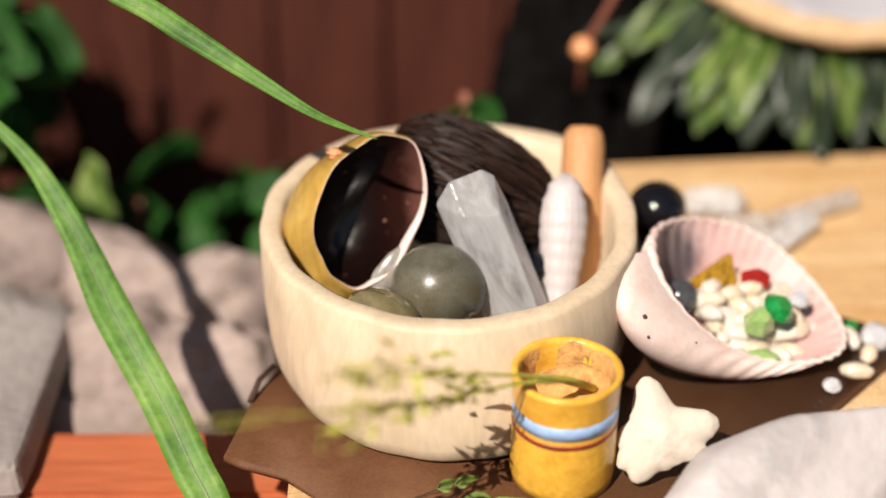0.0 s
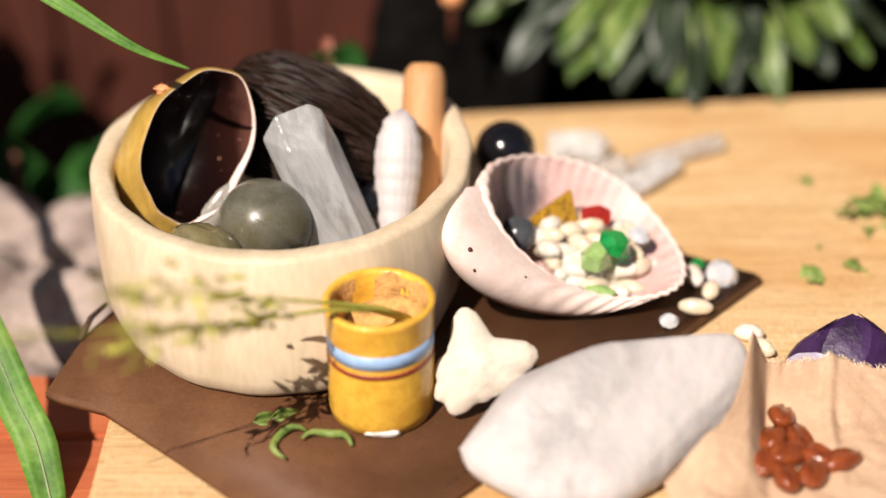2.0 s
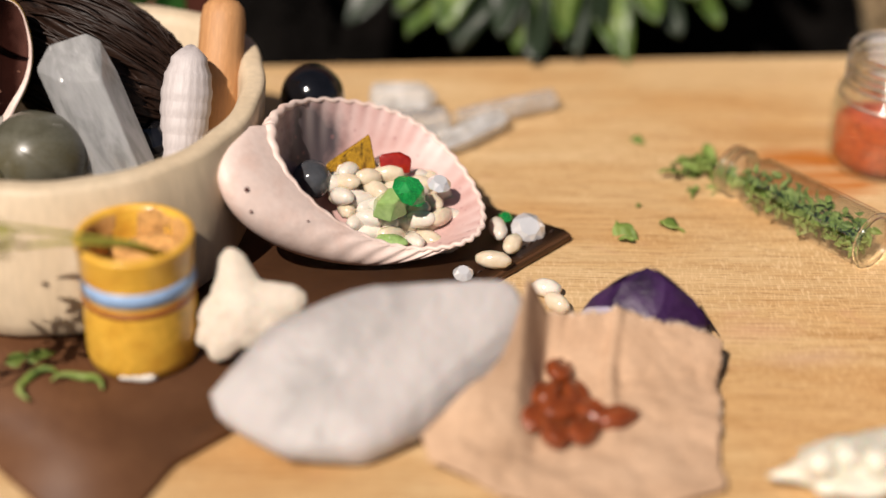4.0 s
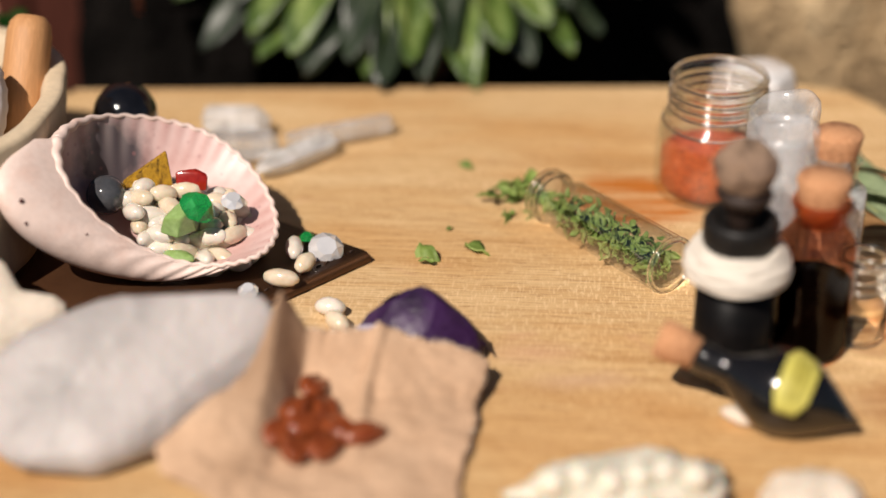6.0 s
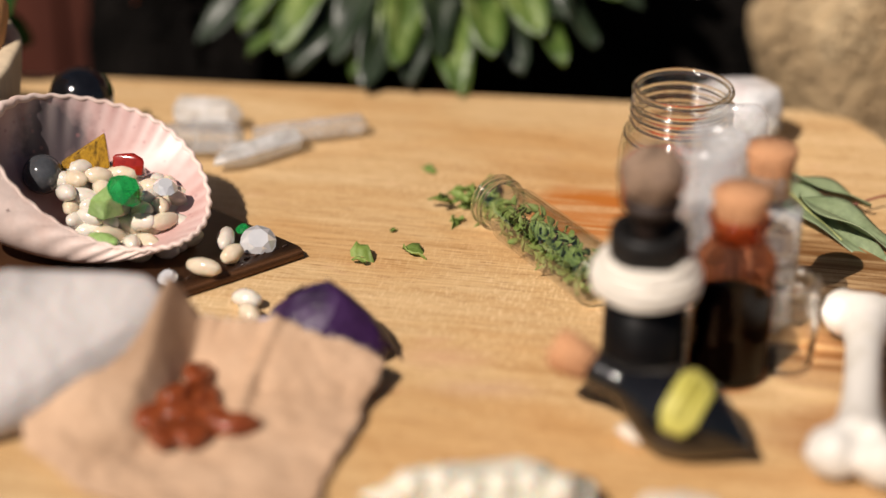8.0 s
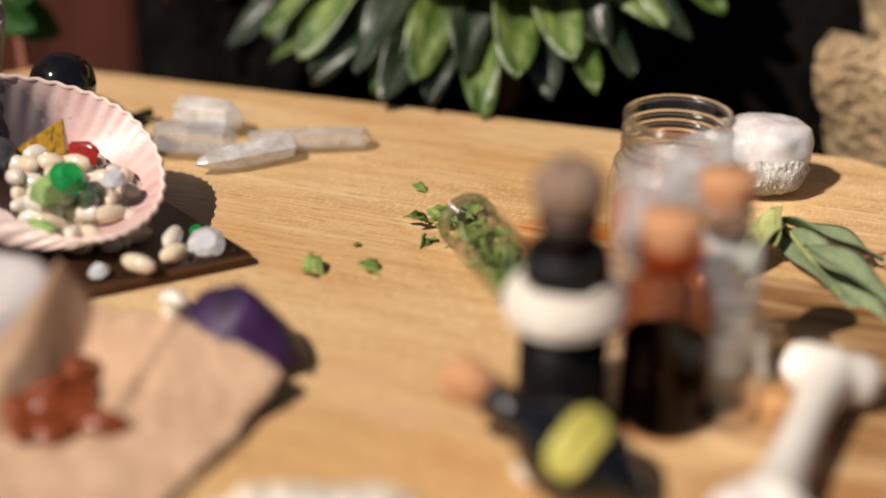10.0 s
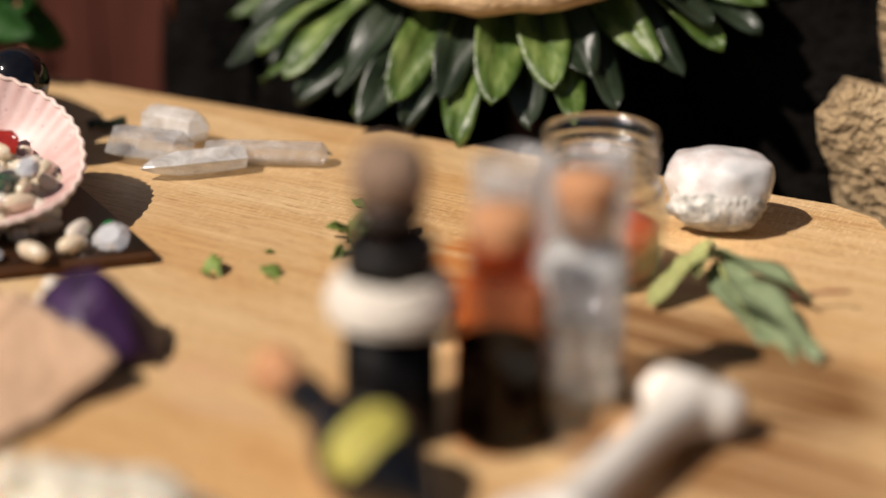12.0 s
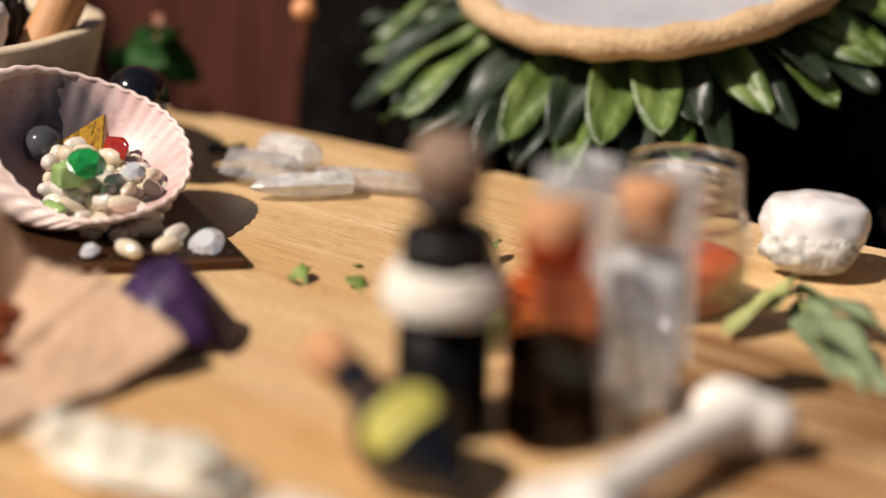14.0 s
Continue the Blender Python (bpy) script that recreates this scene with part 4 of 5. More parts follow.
gem("green_gem", "emerald green cut glass gem among the pearls", 0.34, 0.44, GEM_GREEN, place(-0.12, -0.70, 1.22, 25, 25, 20), 6)
tagged(link("pale_green_stone", chunk([(-0.36, -0.1, -0.2), (-0.1, -0.3, -0.2), (0.28, -0.2, -0.2), (0.3, 0.2, -0.2), (-0.2, 0.28, -0.2), (-0.28, -0.05, 0.12), (-0.02, -0.2, 0.2), (0.2, -0.05, 0.22), (0.05, 0.2, 0.18)], 0.04), GEM_LIME, at=place(-0.32, -0.86, 1.26, 20, 0, 25), smooth=False), "pale green translucent stone among the pearls", "gem")
tagged(link("lime_chip", blob(0.30, 0.16, 0.10, 0.15, 1.5, 5, 3), GEM_LIME, at=place(-0.29, -1.28, 0.70, 10, 5, -8)), "flat lime green chip under the pearls", "gem")
gem("clear_gem", "clear cut glass gem among the pearls", 0.22, 0.26, GEM_CLEAR, place(0.5, -0.15, 1.12, 15, 10, 0))
b = chunk([(-0.55, 0, 0), (0.5, -0.05, 0.0), (0.42, 0.1, 0.72), (-0.5, 0.28, 0.1), (0.48, 0.28, 0.1), (0.38, 0.3, 0.62)], 0.03)
tagged(link("tiger_eye", b, TIGER, at=place(-1.05, 0.12, 1.34, -10, 0, 14) @ Matrix.Scale(0.88, 4), smooth=False), "golden brown triangular tiger eye stone", "stone")
tagged(link("red_stone", chunk([(-.38, -.15, -.1), (.36, -.18, -.12), (.4, .1, .2), (-.1, .05, .12), (-.4, .2, .22), (.1, .25, .24), (.0, .3, -.1)], 0.06), RED_STONE, at=place(-0.27, 0.20, 1.40, 20, 0, 5) @ Matrix.Scale(0.78, 4)), "glossy red carnelian stone", "stone")
tagged(link("grey_ball", blob(0.36, 0.36, 0.36, 0.0, 1, 1, 4), GREY_STONE, at=place(-1.76, -0.14, 1.28)), "polished dark grey stone ball", "stone")
tagged(link("dark_chip", blob(0.22, 0.18, 0.12, 0.2, 1.5, 2, 3), BLACK_STONE, at=place(-0.7, 0.1, 1.12)), "small black stone chip", "stone")

# spilled on the leather and the board
for i, (x, y, z, rz) in enumerate(((1.6, -0.27, 0.40, 100), (1.86, -0.75, 0.37, 70), (1.51, -1.3, 0.37, -8), (2.43, -1.88, 0.17, -10), (2.6, -2.33, 0.17, -50))):
    pearl(x, y, z, 0, 0, rz, i, "white rice-shaped pearl spilled on the " + ("leather mat" if i < 3 else "board"), "spilled pearls")
gem("clear_gem", "clear round cut glass gem on the leather", 0.32, 0.34, GEM_CLEAR, place(2.12, -0.02, 0.16, 35, 12, 0), 8)
gem("clear_gem", "small clear cut glass gem on the leather", 0.18, 0.22, GEM_CLEAR, place(0.98, -1.62, 0.19, 20, 0, 0), 8)
gem("green_gem", "small green cut glass gem on the leather", 0.14, 0.17, GEM_GREEN, place(1.75, 0.33, 0.2, 10, 0, 0), 6)

# ---- ball, crystals and oddments behind ----
stand = lathe([(0.0, 0.0), (0.5, 0.0), (0.52, 0.08), (0.3, 0.3), (0.26, 0.7), (0.34, 0.95), (0.40, 1.15), (0.34, 1.13), (0.2, 1.03), (0.0, 1.01)], 32)
tagged(link("ball_stand", stand, BLACK_CAP, at=place(-1.93, 2.4, 0.0)), "small dull black stand under the stone ball", "stand")
tagged(link("black_ball", blob(0.61, 0.61, 0.61, 0, 1, 1, 4), BLACK_STONE, at=place(-1.93, 2.4, 1.66)), "polished black stone ball behind the cockle shell", "ball")
tagged(link("quartz_rod", crystal(2.3, 0.27, 0.12, 6, 11, 0.85), QUARTZ_CLEAR, at=aim((0.85, 4.3, 0.24), (2.85, 5.3, 0.24)), smooth=False), "slim clear quartz rod on the board", "crystal")
tagged(link("quartz_shard", crystal(1.9, 0.34, 0.7, 5, 12, 0.75), QUARTZ_FROST, at=aim((1.7, 4.35, 0.25), (0.5, 3.0, 0.25)), smooth=False), "frosted quartz shard on the board", "crystal")
tagged(link("quartz_block", crystal(1.5, 0.42, 0.3, 6, 13, 0.8, 1), QUARTZ_CLEAR, at=aim((-0.75, 3.65, 0.33), (0.78, 4.0, 0.33)), smooth=False), "sparkling clear quartz lump on the board", "crystal")
tagged(link("quartz_slab", crystal(1.3, 0.36, 0.3, 6, 14, 0.9, 1), QUARTZ_FROST, at=aim((-0.95, 4.95, 0.36), (0.45, 5.0, 0.36)), smooth=False), "pale frosted quartz slab on the board", "crystal")
tagged(link("dark_twist", tube([(-2.1 + 0.1 * i, 4.5 + 0.11 * i, 0.16 + 0.03 * math.sin(i * 1.7)) for i in range(6)], 0.1, 8), LEAF_DARK), "short dark green rolled leaf on the board", "leaf")

# ---- white coral star ----
star = bmesh.new()
for x, y, r in ((-0.33, 1.98, 0.20), (0.95, 1.18, 0.24), (0.72, 0.66, 0.20), (-0.55, 0.14, 0.18), (-0.82, 0.4, 0.13), (-0.84, 0.85, 0.2), (0.02, 0.34, 0.2)):
    merge(star, tube([(-0.12 + (x + 0.12) * k, 0.98 + (y - 0.98) * k, 0.3) for k in (0, 0.3, 0.6, 0.85, 1.0)], lambda u, r=r: (0.55 * (1 - u) ** 1.15 + 0.8 * r * u) * (1 if u < 0.99 else 0.5), 14))
merge(star, blob(0.54, 0.58, 0.30, 0.16, 1.9, 3, 4), Matrix.Translation((-0.1, 0.98, 0.32)))
for v in star.verts:
    v.co.z = 0.3 + 0.55 * (v.co.z - 0.3) + 0.03 * noise.noise(v.co * 3)
bmesh.ops.recalc_face_normals(star, faces=star.faces)
st = link("coral_star", star, CORAL_WHITE, at=place(-2.5, -4.4, LEATHER_TOP - 0.1, 55, 0, 0))
mod = st.modifiers.new("remesh", "REMESH")
mod.mode, mod.voxel_size, mod.use_smooth_shade = "VOXEL", 0.04 * CM, True
sm = st.modifiers.new("smooth", "SMOOTH")
sm.iterations, sm.factor = 3, 0.5
tagged(st, "chalk-white branching coral piece propped on the leather", "coral")

# ---- milky quartz, paper and seeds ----
b = chunk([(-2.6, -6.1, 0.05), (-1.6, -6.85, 0.05), (-0.5, -6.8, 0.05), (0.3, -6.3, 0.05), (1.6, -4.8, 0.05), (1.5, -3.9, 0.05), (-0.6, -4.2, 0.05), (-2.1, -4.9, 0.05),
           (-3.05, -5.9, 0.7), (-2.8, -6.25, 0.5), (-1.7, -6.98, 0.35), (-0.5, -6.9, 0.4), (0.32, -6.35, 0.45), (1.95, -4.98, 0.8), (2.05, -4.72, 1.5), (1.9, -3.9, 0.9), (-2.1, -4.8, 1.3),
           (-0.6, -4.78, 2.06), (-0.3, -5.0, 1.98), (1.6, -4.35, 2.02), (1.95, -4.5, 1.85), (-2.0, -5.4, 1.5), (-0.9, -6.1, 1.15), (0.2, -5.9, 1.1)], 0.14)
for v in b.verts:
    v.co += v.normal * 0.12 * noise.noise(v.co * 0.9)
ms = link("milky_stone", b, MILK)
mod = ms.modifiers.new("remesh", "REMESH")
mod.mode, mod.voxel_size, mod.use_smooth_shade = "VOXEL", 0.07 * CM, True
sm = ms.modifiers.new("smooth", "SMOOTH")
sm.iterations, sm.factor = 6, 0.6
tagged(ms, "large smooth milky white quartz stone", "stone")


def along(stops, c):
    """A place on a bent line given by (share, x, y, z) stops, eased between them."""
    for (c0, *p), (c1, *q) in zip(stops, stops[1:]):
        if c <= c1:
            k = max(0.0, (c - c0) / (c1 - c0))
            return Vector(p).lerp(Vector(q), k)
    return Vector(stops[-1][1:])


def paper():
    """A torn, crumpled sheet: one side folded up into a steep ridge, a hollow for the seeds, the far edge curling up."""
    s = thing("brown_paper", place(0, 0, 0), "torn crumpled brown paper with red-brown seeds on it", "paper")
    n = 96
    th = 0.025
    lines = ((0.0, ((0, 0.5, -6.95, 0.25), (0.76, 0.37, -6.6, 0.50), (1, 0.3, -6.4, 0.50))),
             (0.30, ((0, 1.55, -7.6, 0.14), (0.4, 1.72, -6.5, 0.34), (0.75, 1.88, -5.25, 1.0), (1, 1.98, -4.35, 1.97))),
             (0.40, ((0, 1.95, -7.7, 0.10), (0.45, 2.1, -6.3, 0.12), (0.82, 2.25, -4.95, 0.22), (0.92, 2.3, -4.5, 0.5), (1, 2.33, -4.08, 1.05))),
             (0.70, ((0, 3.5, -8.0, 0.12), (0.45, 3.5, -6.2, 0.14), (0.78, 3.6, -4.9, 0.36), (1, 3.7, -3.82, 0.92))),
             (1.0, ((0, 4.95, -7.3, 0.10), (0.3, 4.95, -6.5, 0.08), (0.75, 5.1, -4.8, 0.16), (1, 5.24, -3.85, 0.46))))

    def surf(s_, c):
        if s_ < 0.3:
            c *= 0.76 + 0.24 * (s_ / 0.3) ** 8
        for (s0, a), (s1, b_) in zip(lines, lines[1:]):
            if s_ <= s1 or s1 == 1.0:
                k = (s_ - s0) / (s1 - s0)
                p = along(a, c).lerp(along(b_, c), k)
                break
        if s_ < 0.3:
            p.z += 0.14 * math.sin(math.pi * s_ / 0.3) * min(1.0, c / 0.6)
        flat = min(1.0, max(0.0, (s_ - 0.42) / 0.1))
        q = Vector((p.x, p.y, 0))
        p.z += 0.10 * abs(noise.noise(q * 0.9 + Vector((3, 1, 0)))) + 0.06 * abs(noise.noise(q * 2.3)) + 0.02 * noise.noise(q * 6)
        p.z += 0.13 * flat * math.exp(-((s_ - 0.66 - 0.02 * math.sin(6 * c)) / 0.022) ** 2) * max(0.0, min(1.0, (c - 0.4) / 0.3))
        p.x += 0.10 * noise.noise(Vector((7 * c, 3.1, 0))) * (s_ > 0.96) 
        p.y += (0.10 * noise.noise(Vector((9 * s_, 1.7, 4))) + 0.07 * noise.noise(Vector((33 * s_, 1.7, 4)))) * max(0.0, (c - 0.93) / 0.07)
        return p
    bm = bmesh.new()
    up = [[bm.verts.new(surf(i / n, j / n)) for j in range(n + 1)] for i in range(n + 1)]
    for i in range(n):
        for j in range(n):
            bm.faces.new((up[i][j], up[i + 1][j], up[i + 1][j + 1], up[i][j + 1]))
    bmesh.ops.smooth_vert(bm, verts=[v for row in up[1:-1] for v in row[1:-1]], factor=0.5, use_axis_x=True, use_axis_y=True, use_axis_z=True)
    bmesh.ops.recalc_face_normals(bm, faces=bm.faces)
    bmesh.ops.solidify(bm, geom=bm.faces[:], thickness=th)
    bmesh.ops.recalc_face_normals(bm, faces=bm.faces)
    part("sheet", bm, PAPER, s)
    # torn fibres along the far and the side edge
    b = bmesh.new()
    rnd = random.Random(3)
    for i in range(130):
        p = surf(rnd.uniform(0.38, 1.0), 1.0) if i < 90 else surf(1.0, rnd.uniform(0.4, 1.0))
        d = Vector((rnd.uniform(-0.05, 0.05), rnd.uniform(0.04, 0.12), rnd.uniform(-0.03, 0.06))) if i < 90 else Vector((rnd.uniform(0.02, 0.06), rnd.uniform(-0.05, 0.05), rnd.uniform(-0.03, 0.0)))
        merge(b, tube([p - d * 0.5, p + d * 0.4 + Vector((0, 0, 0.01)), p + d], lambda u: 0.018 * (1.1 - u), 4))
    tagged(part("torn_edge", b, PAPER_TORN, s, "pale torn paper fibres"), kind="stuff")


paper()
for i, (x, y, z, rz, tilt) in enumerate(((2.55, -4.78, 0.47, 75, 25), (2.33, -5.28, 0.40, 65, 10), (2.78, -5.32, 0.36, 105, -10), (2.16, -5.86, 0.36, 50, 5), (2.55, -5.72, 0.38, 20, 15), (2.98, -5.68, 0.33, 140, 0),
                                         (3.36, -5.82, 0.32, 15, -5), (2.40, -6.22, 0.34, 100, 0), (2.88, -6.15, 0.33, 60, 10))):
    b = blob(0.40, 0.24, 0.19, 0.06, 1.3, i, 3)
    for v in b.verts:
        v.co.y *= 1 - 0.35 * v.co.x
        if v.co.z > 0.05 and abs(v.co.y) < 0.06:
            v.co.z -= 0.05
    tagged(link("seed", b, SEED, at=place(x, y, z, RND.uniform(-25, 25), tilt, rz)), "glossy red-brown seed lying on the paper", "seed", "seeds on the paper")

am = thing("amethyst", place(4.02, -2.72, 0.0, 0, 0, -8) @ Matrix.Diagonal((1.04, 1.22, 1.02, 1)), "deep violet amethyst lump with a pale face", "crystal")
b = chunk([(-1.15, -0.3, 0.02), (-0.6, -0.85, 0.02), (0.9, -0.8, 0.02), (1.22, 0.0, 0.05), (0.7, 0.6, 0.02), (-0.8, 0.45, 0.02), (-0.85, -0.2, 0.62), (-0.4, -0.3, 1.08), (0.05, 0.0, 1.25), (0.4, -0.25, 1.12), (0.85, -0.15, 0.75), (1.1, -0.2, 0.4), (0.3, -0.75, 0.7), (-0.5, -0.75, 0.6)], 0.17)
part("lump", b, AMETHYST, am, smooth=False)
b = chunk([(-1.05, -0.55, 0.3), (-0.5, -0.95, 0.3), (0.75, -0.92, 0.25), (0.6, -0.86, 0.58), (-0.1, -0.80, 0.80), (-0.55, -0.66, 0.82), (-0.86, -0.52, 0.66), (-1.0, -0.44, 0.46)], 0.03)
part("pale_face", b, AMETHYST_PALE, am, "whitish crystal face", smooth=False)

# ---- chopped herb, vial and loose flakes ----
FLAKES = []
for i in range(5):
    bm = leaf(0.5, 0.26, 0.5, 0.25, 0.08, 40 + i, 0.02, 6, 0.4, 2)
    for v in bm.verts:
        v.co *= CM
    for f in bm.faces:
        f.smooth = True
    me = bpy.data.meshes.new("herb_flake")
    bm.to_mesh(me)
    bm.free()
    me.materials.append(HERB)
    FLAKES.append(me)


def flake(x, y, z, rx, ry, rz, s=1.0, k=0, label="small green dried herb flake on the board", group="herb flakes"):
    ob = new("herb_flake", FLAKES[k % 5])
    ob.matrix_basis = Matrix.LocRotScale(Vector((x, y, z)) * CM, Euler([radians(a) for a in (rx, ry, rz)]), (s, s, s))
    return tagged(ob, label, "herb", group)


flake(3.84, 0.46, 0.14, 30, 22, -66, 1.7, 0)
flake(4.1, -0.12, 0.10, 0, -10, 160, 0.6, 1)
flake(4.62, 0.54, 0.11, -14, 12, -10, 1.4, 2)
flake(4.25, 1.2, 0.04, 0, 0, 60, 0.45, 3)
flake(4.3, 3.9, 0.07, 10, 0, -20, 0.8, 1)
flake(5.3, 2.4, 0.08, 10, 10, 10, 0.7, 2)
for i in range(26):
    a, r = RND.uniform(0, 6.28), RND.random() ** 0.7
    flake(5.5 + 0.55 * r * math.cos(a), 2.4 + 0.55 * r * math.sin(a), 0.08 + 0.5 * (1 - r) * RND.random(), RND.uniform(-60, 60), RND.uniform(-50, 50), RND.uniform(0, 360), RND.uniform(0.7, 1.25), i,
          "dried herb flake spilled from the glass vial", "spilled herb")
for x, y, rx, rz, s in ((-6.45, -4.55, 50, 25, 1.0), (-6.15, -4.42, 70, 15, 1.1)):
    flake(x, y, LEATHER_TOP + 0.08, rx, 5, rz, s, 3, "narrow green herb leaf on the leather mat", "herb curls")
for cx, cy, r0, a0, a1 in ((-5.7, -5.2, 0.36, 60, 250), (-5.2, -5.45, 0.5, 20, 140)):
    pts = [(cx + r0 * math.cos(radians(a0 + (a1 - a0) * i / 9)), cy + r0 * 1.2 * math.sin(radians(a0 + (a1 - a0) * i / 9)), LEATHER_TOP + 0.08 + 0.05 * math.sin(i)) for i in range(10)]
    tagged(link("herb_curl", tube(pts, lambda u: 0.075 * math.sin(math.pi * (0.12 + 0.8 * u)), 8), HERB), "curled green herb leaf on the leather mat", "herb", "herb curls")


def vessel(name, label, outer, wall=0.06, material=GLASS, at=None, threads=(), bottom=0.1, hollow=True):
    """A hollow glass vessel turned from its outer (radius, height) profile, open at the top; threads are (height, radius) ridges."""
    t = thing(name, at, label, "bottle")
    inner = [(max(r - wall, 0.02), max(z, outer[0][1] + bottom)) for r, z in outer if r > 0.1][::-1]
    ridged = sorted(outer + [p for z, r in threads for p in ((r - 0.03, z - 0.07), (r + 0.03, z - 0.02), (r + 0.03, z + 0.02), (r - 0.03, z + 0.07))], key=lambda p: p[1])
    prof = [(0.0, outer[0][1])] + ridged + [(outer[-1][0] - wall * 0.5, outer[-1][1] + 0.03)] + inner + [(0.0, outer[0][1] + bottom)]
    if not hollow:
        prof = [(0.0, outer[0][1])] + outer + [(outer[-1][0] - wall, outer[-1][1] + 0.03), (outer[-1][0] - wall, outer[-1][1] - 0.4)]
    part("glass", lathe(prof, 56, caps=hollow), material, t).visible_shadow = False
    return t


V0, V1 = Vector((6.06, 1.82, 0.55)), Vector((8.32, -0.78, 0.55))
L = (V1 - V0).length
vial = vessel("herb_vial", "clear glass vial lying open, half full of chopped herb",
              [(0.46, 0.0), (0.52, 0.06), (0.53, 0.2), (0.53, L - 0.75), (0.48, L - 0.62), (0.41, L - 0.5), (0.40, L - 0.36), (0.47, L - 0.26), (0.47, L - 0.2), (0.41, L - 0.14), (0.48, L - 0.05), (0.46, L)],
              0.05, GLASS, aim(V1, V0) @ pose(0, 0, 0, 0, 90, 0), bottom=0.12)
for z, r in ((L - 0.23, 0.46), (L - 0.03, 0.46), (0.06, 0.49)):
    part("glass_ring", tube([(r * math.cos(a * 0.1571), r * math.sin(a * 0.1571), z) for a in range(41)], 0.055, 8, False), GLASS_SOLID, vial).visible_shadow = False
b = bmesh.new()
rnd = random.Random(5)
for i in range(520):
    zz = rnd.uniform(0.2, L - 0.3)
    rr = 0.36 if zz < L - 0.75 else 0.25
    a, r = rnd.uniform(0, 6.28), rr * rnd.random() ** 0.5
    p = Vector((r * math.cos(a), r * math.sin(a), zz))
    w = vial.matrix_basis.to_3x3() @ p
    if w.z > 0.16 - 0.12 * (zz / L) + rnd.uniform(-0.1, 0.12):
        continue
    merge(b, leaf(rnd.uniform(0.14, 0.26), rnd.uniform(0.1, 0.17), 0.5, 0.35, 0.06, i, 0.015, 4, 0.4, 2), turn(*p, rnd.uniform(0, 360), rnd.uniform(0, 360), rnd.uniform(0, 360)))
tagged(link("herb_filling", b, HERB, at=vial.matrix_basis.copy()), "chopped green dried herb inside the vial", "herb", kind="stuff")

# ---- spice jar ----
JX, JY = 9.27, 3.26
jar = vessel("spice_jar", "open clear glass jar with orange-red ground spice",
             [(0.95, 0.0), (1.08, 0.06), (1.12, 0.2), (1.12, 1.18), (1.06, 1.42), (0.9, 1.57), (0.84, 1.65), (0.84, 1.75), (0.86, 2.28), (0.9, 2.36), (0.9, 2.42)],
             0.09, GLASS, place(JX, JY, 0), (), 0.14)
for z, r in ((1.51, 0.99), (1.74, 0.89), (1.91, 0.89), (2.08, 0.89), (2.38, 0.88)):
    part("rim_ring" if z > 2.3 else "thread", tube([(r * math.cos(a * 0.1571), r * math.sin(a * 0.1571), z + (0.08 * a / 40 if 1.6 < z < 2.3 else 0)) for a in range(41)], 0.06, 8, False), GLASS_SOLID, jar).visible_shadow = False
sp = lathe([(0.0, 0.15), (0.95, 0.15), (1.01, 0.25), (1.01, 0.80), (0.8, 0.87), (0.4, 0.93), (0.0, 0.95)], 56, 0.006, 9)
tagged(link("ground_spice", sp, SPICE, at=place(JX, JY, 0)), "orange-red coarse ground spice in the jar", "spice", kind="stuff")

# ---- bottles ----
bb = thing("black_bottle", place(9.17, -3.05, 0), "black bottle with white cord wound on its neck", "bottle")
part("body", lathe([(0.0, 0.0), (0.58, 0.0), (0.63, 0.06), (0.64, 0.2), (0.63, 1.9), (0.0, 1.9)], 48, 0.004), INK_DULL, bb)
for z, r in ((1.83, 0.76), (1.95, 0.79), (2.07, 0.77), (2.18, 0.70), (2.28, 0.63)):
    part("cord", tube([((r + 0.012 * math.sin(a * 0.9 + z * 9)) * math.cos(a * 0.1309), (r + 0.012 * math.sin(a * 0.9 + z * 9)) * math.sin(a * 0.1309), z + 0.015 * math.sin(a * 0.7 + z * 20)) for a in range(49)], 0.085, 10, False), COLLAR, bb, "off-white cord wound round the neck")
part("shoulder", lathe([(0.62, 1.86), (0.70, 1.9), (0.70, 2.1), (0.62, 2.24), (0.5, 2.34), (0.0, 2.35)], 48), INK_DULL, bb)
part("neck_ring", lathe([(0.50, 2.30), (0.58, 2.34), (0.61, 2.42), (0.61, 2.72), (0.57, 2.80), (0.50, 2.82), (0.42, 2.78), (0.38, 2.55), (0.0, 2.5)], 48, 0.006), BLACK_CAP, bb, "dull black neck ring")
part("stopper_stem", lathe([(0.24, 2.5), (0.25, 2.85), (0.30, 3.05), (0.42, 3.12), (0.46, 3.24), (0.40, 3.32), (0.0, 3.34)], 32, 0.03, 5), STOPPER_DARK, bb, "dark brown stopper stem")
part("stopper", blob(0.50, 0.48, 0.47, 0.10, 1.6, 7, 4), ACORN, bb, "round grey-brown wooden stopper", at=place(0, 0, 3.68))


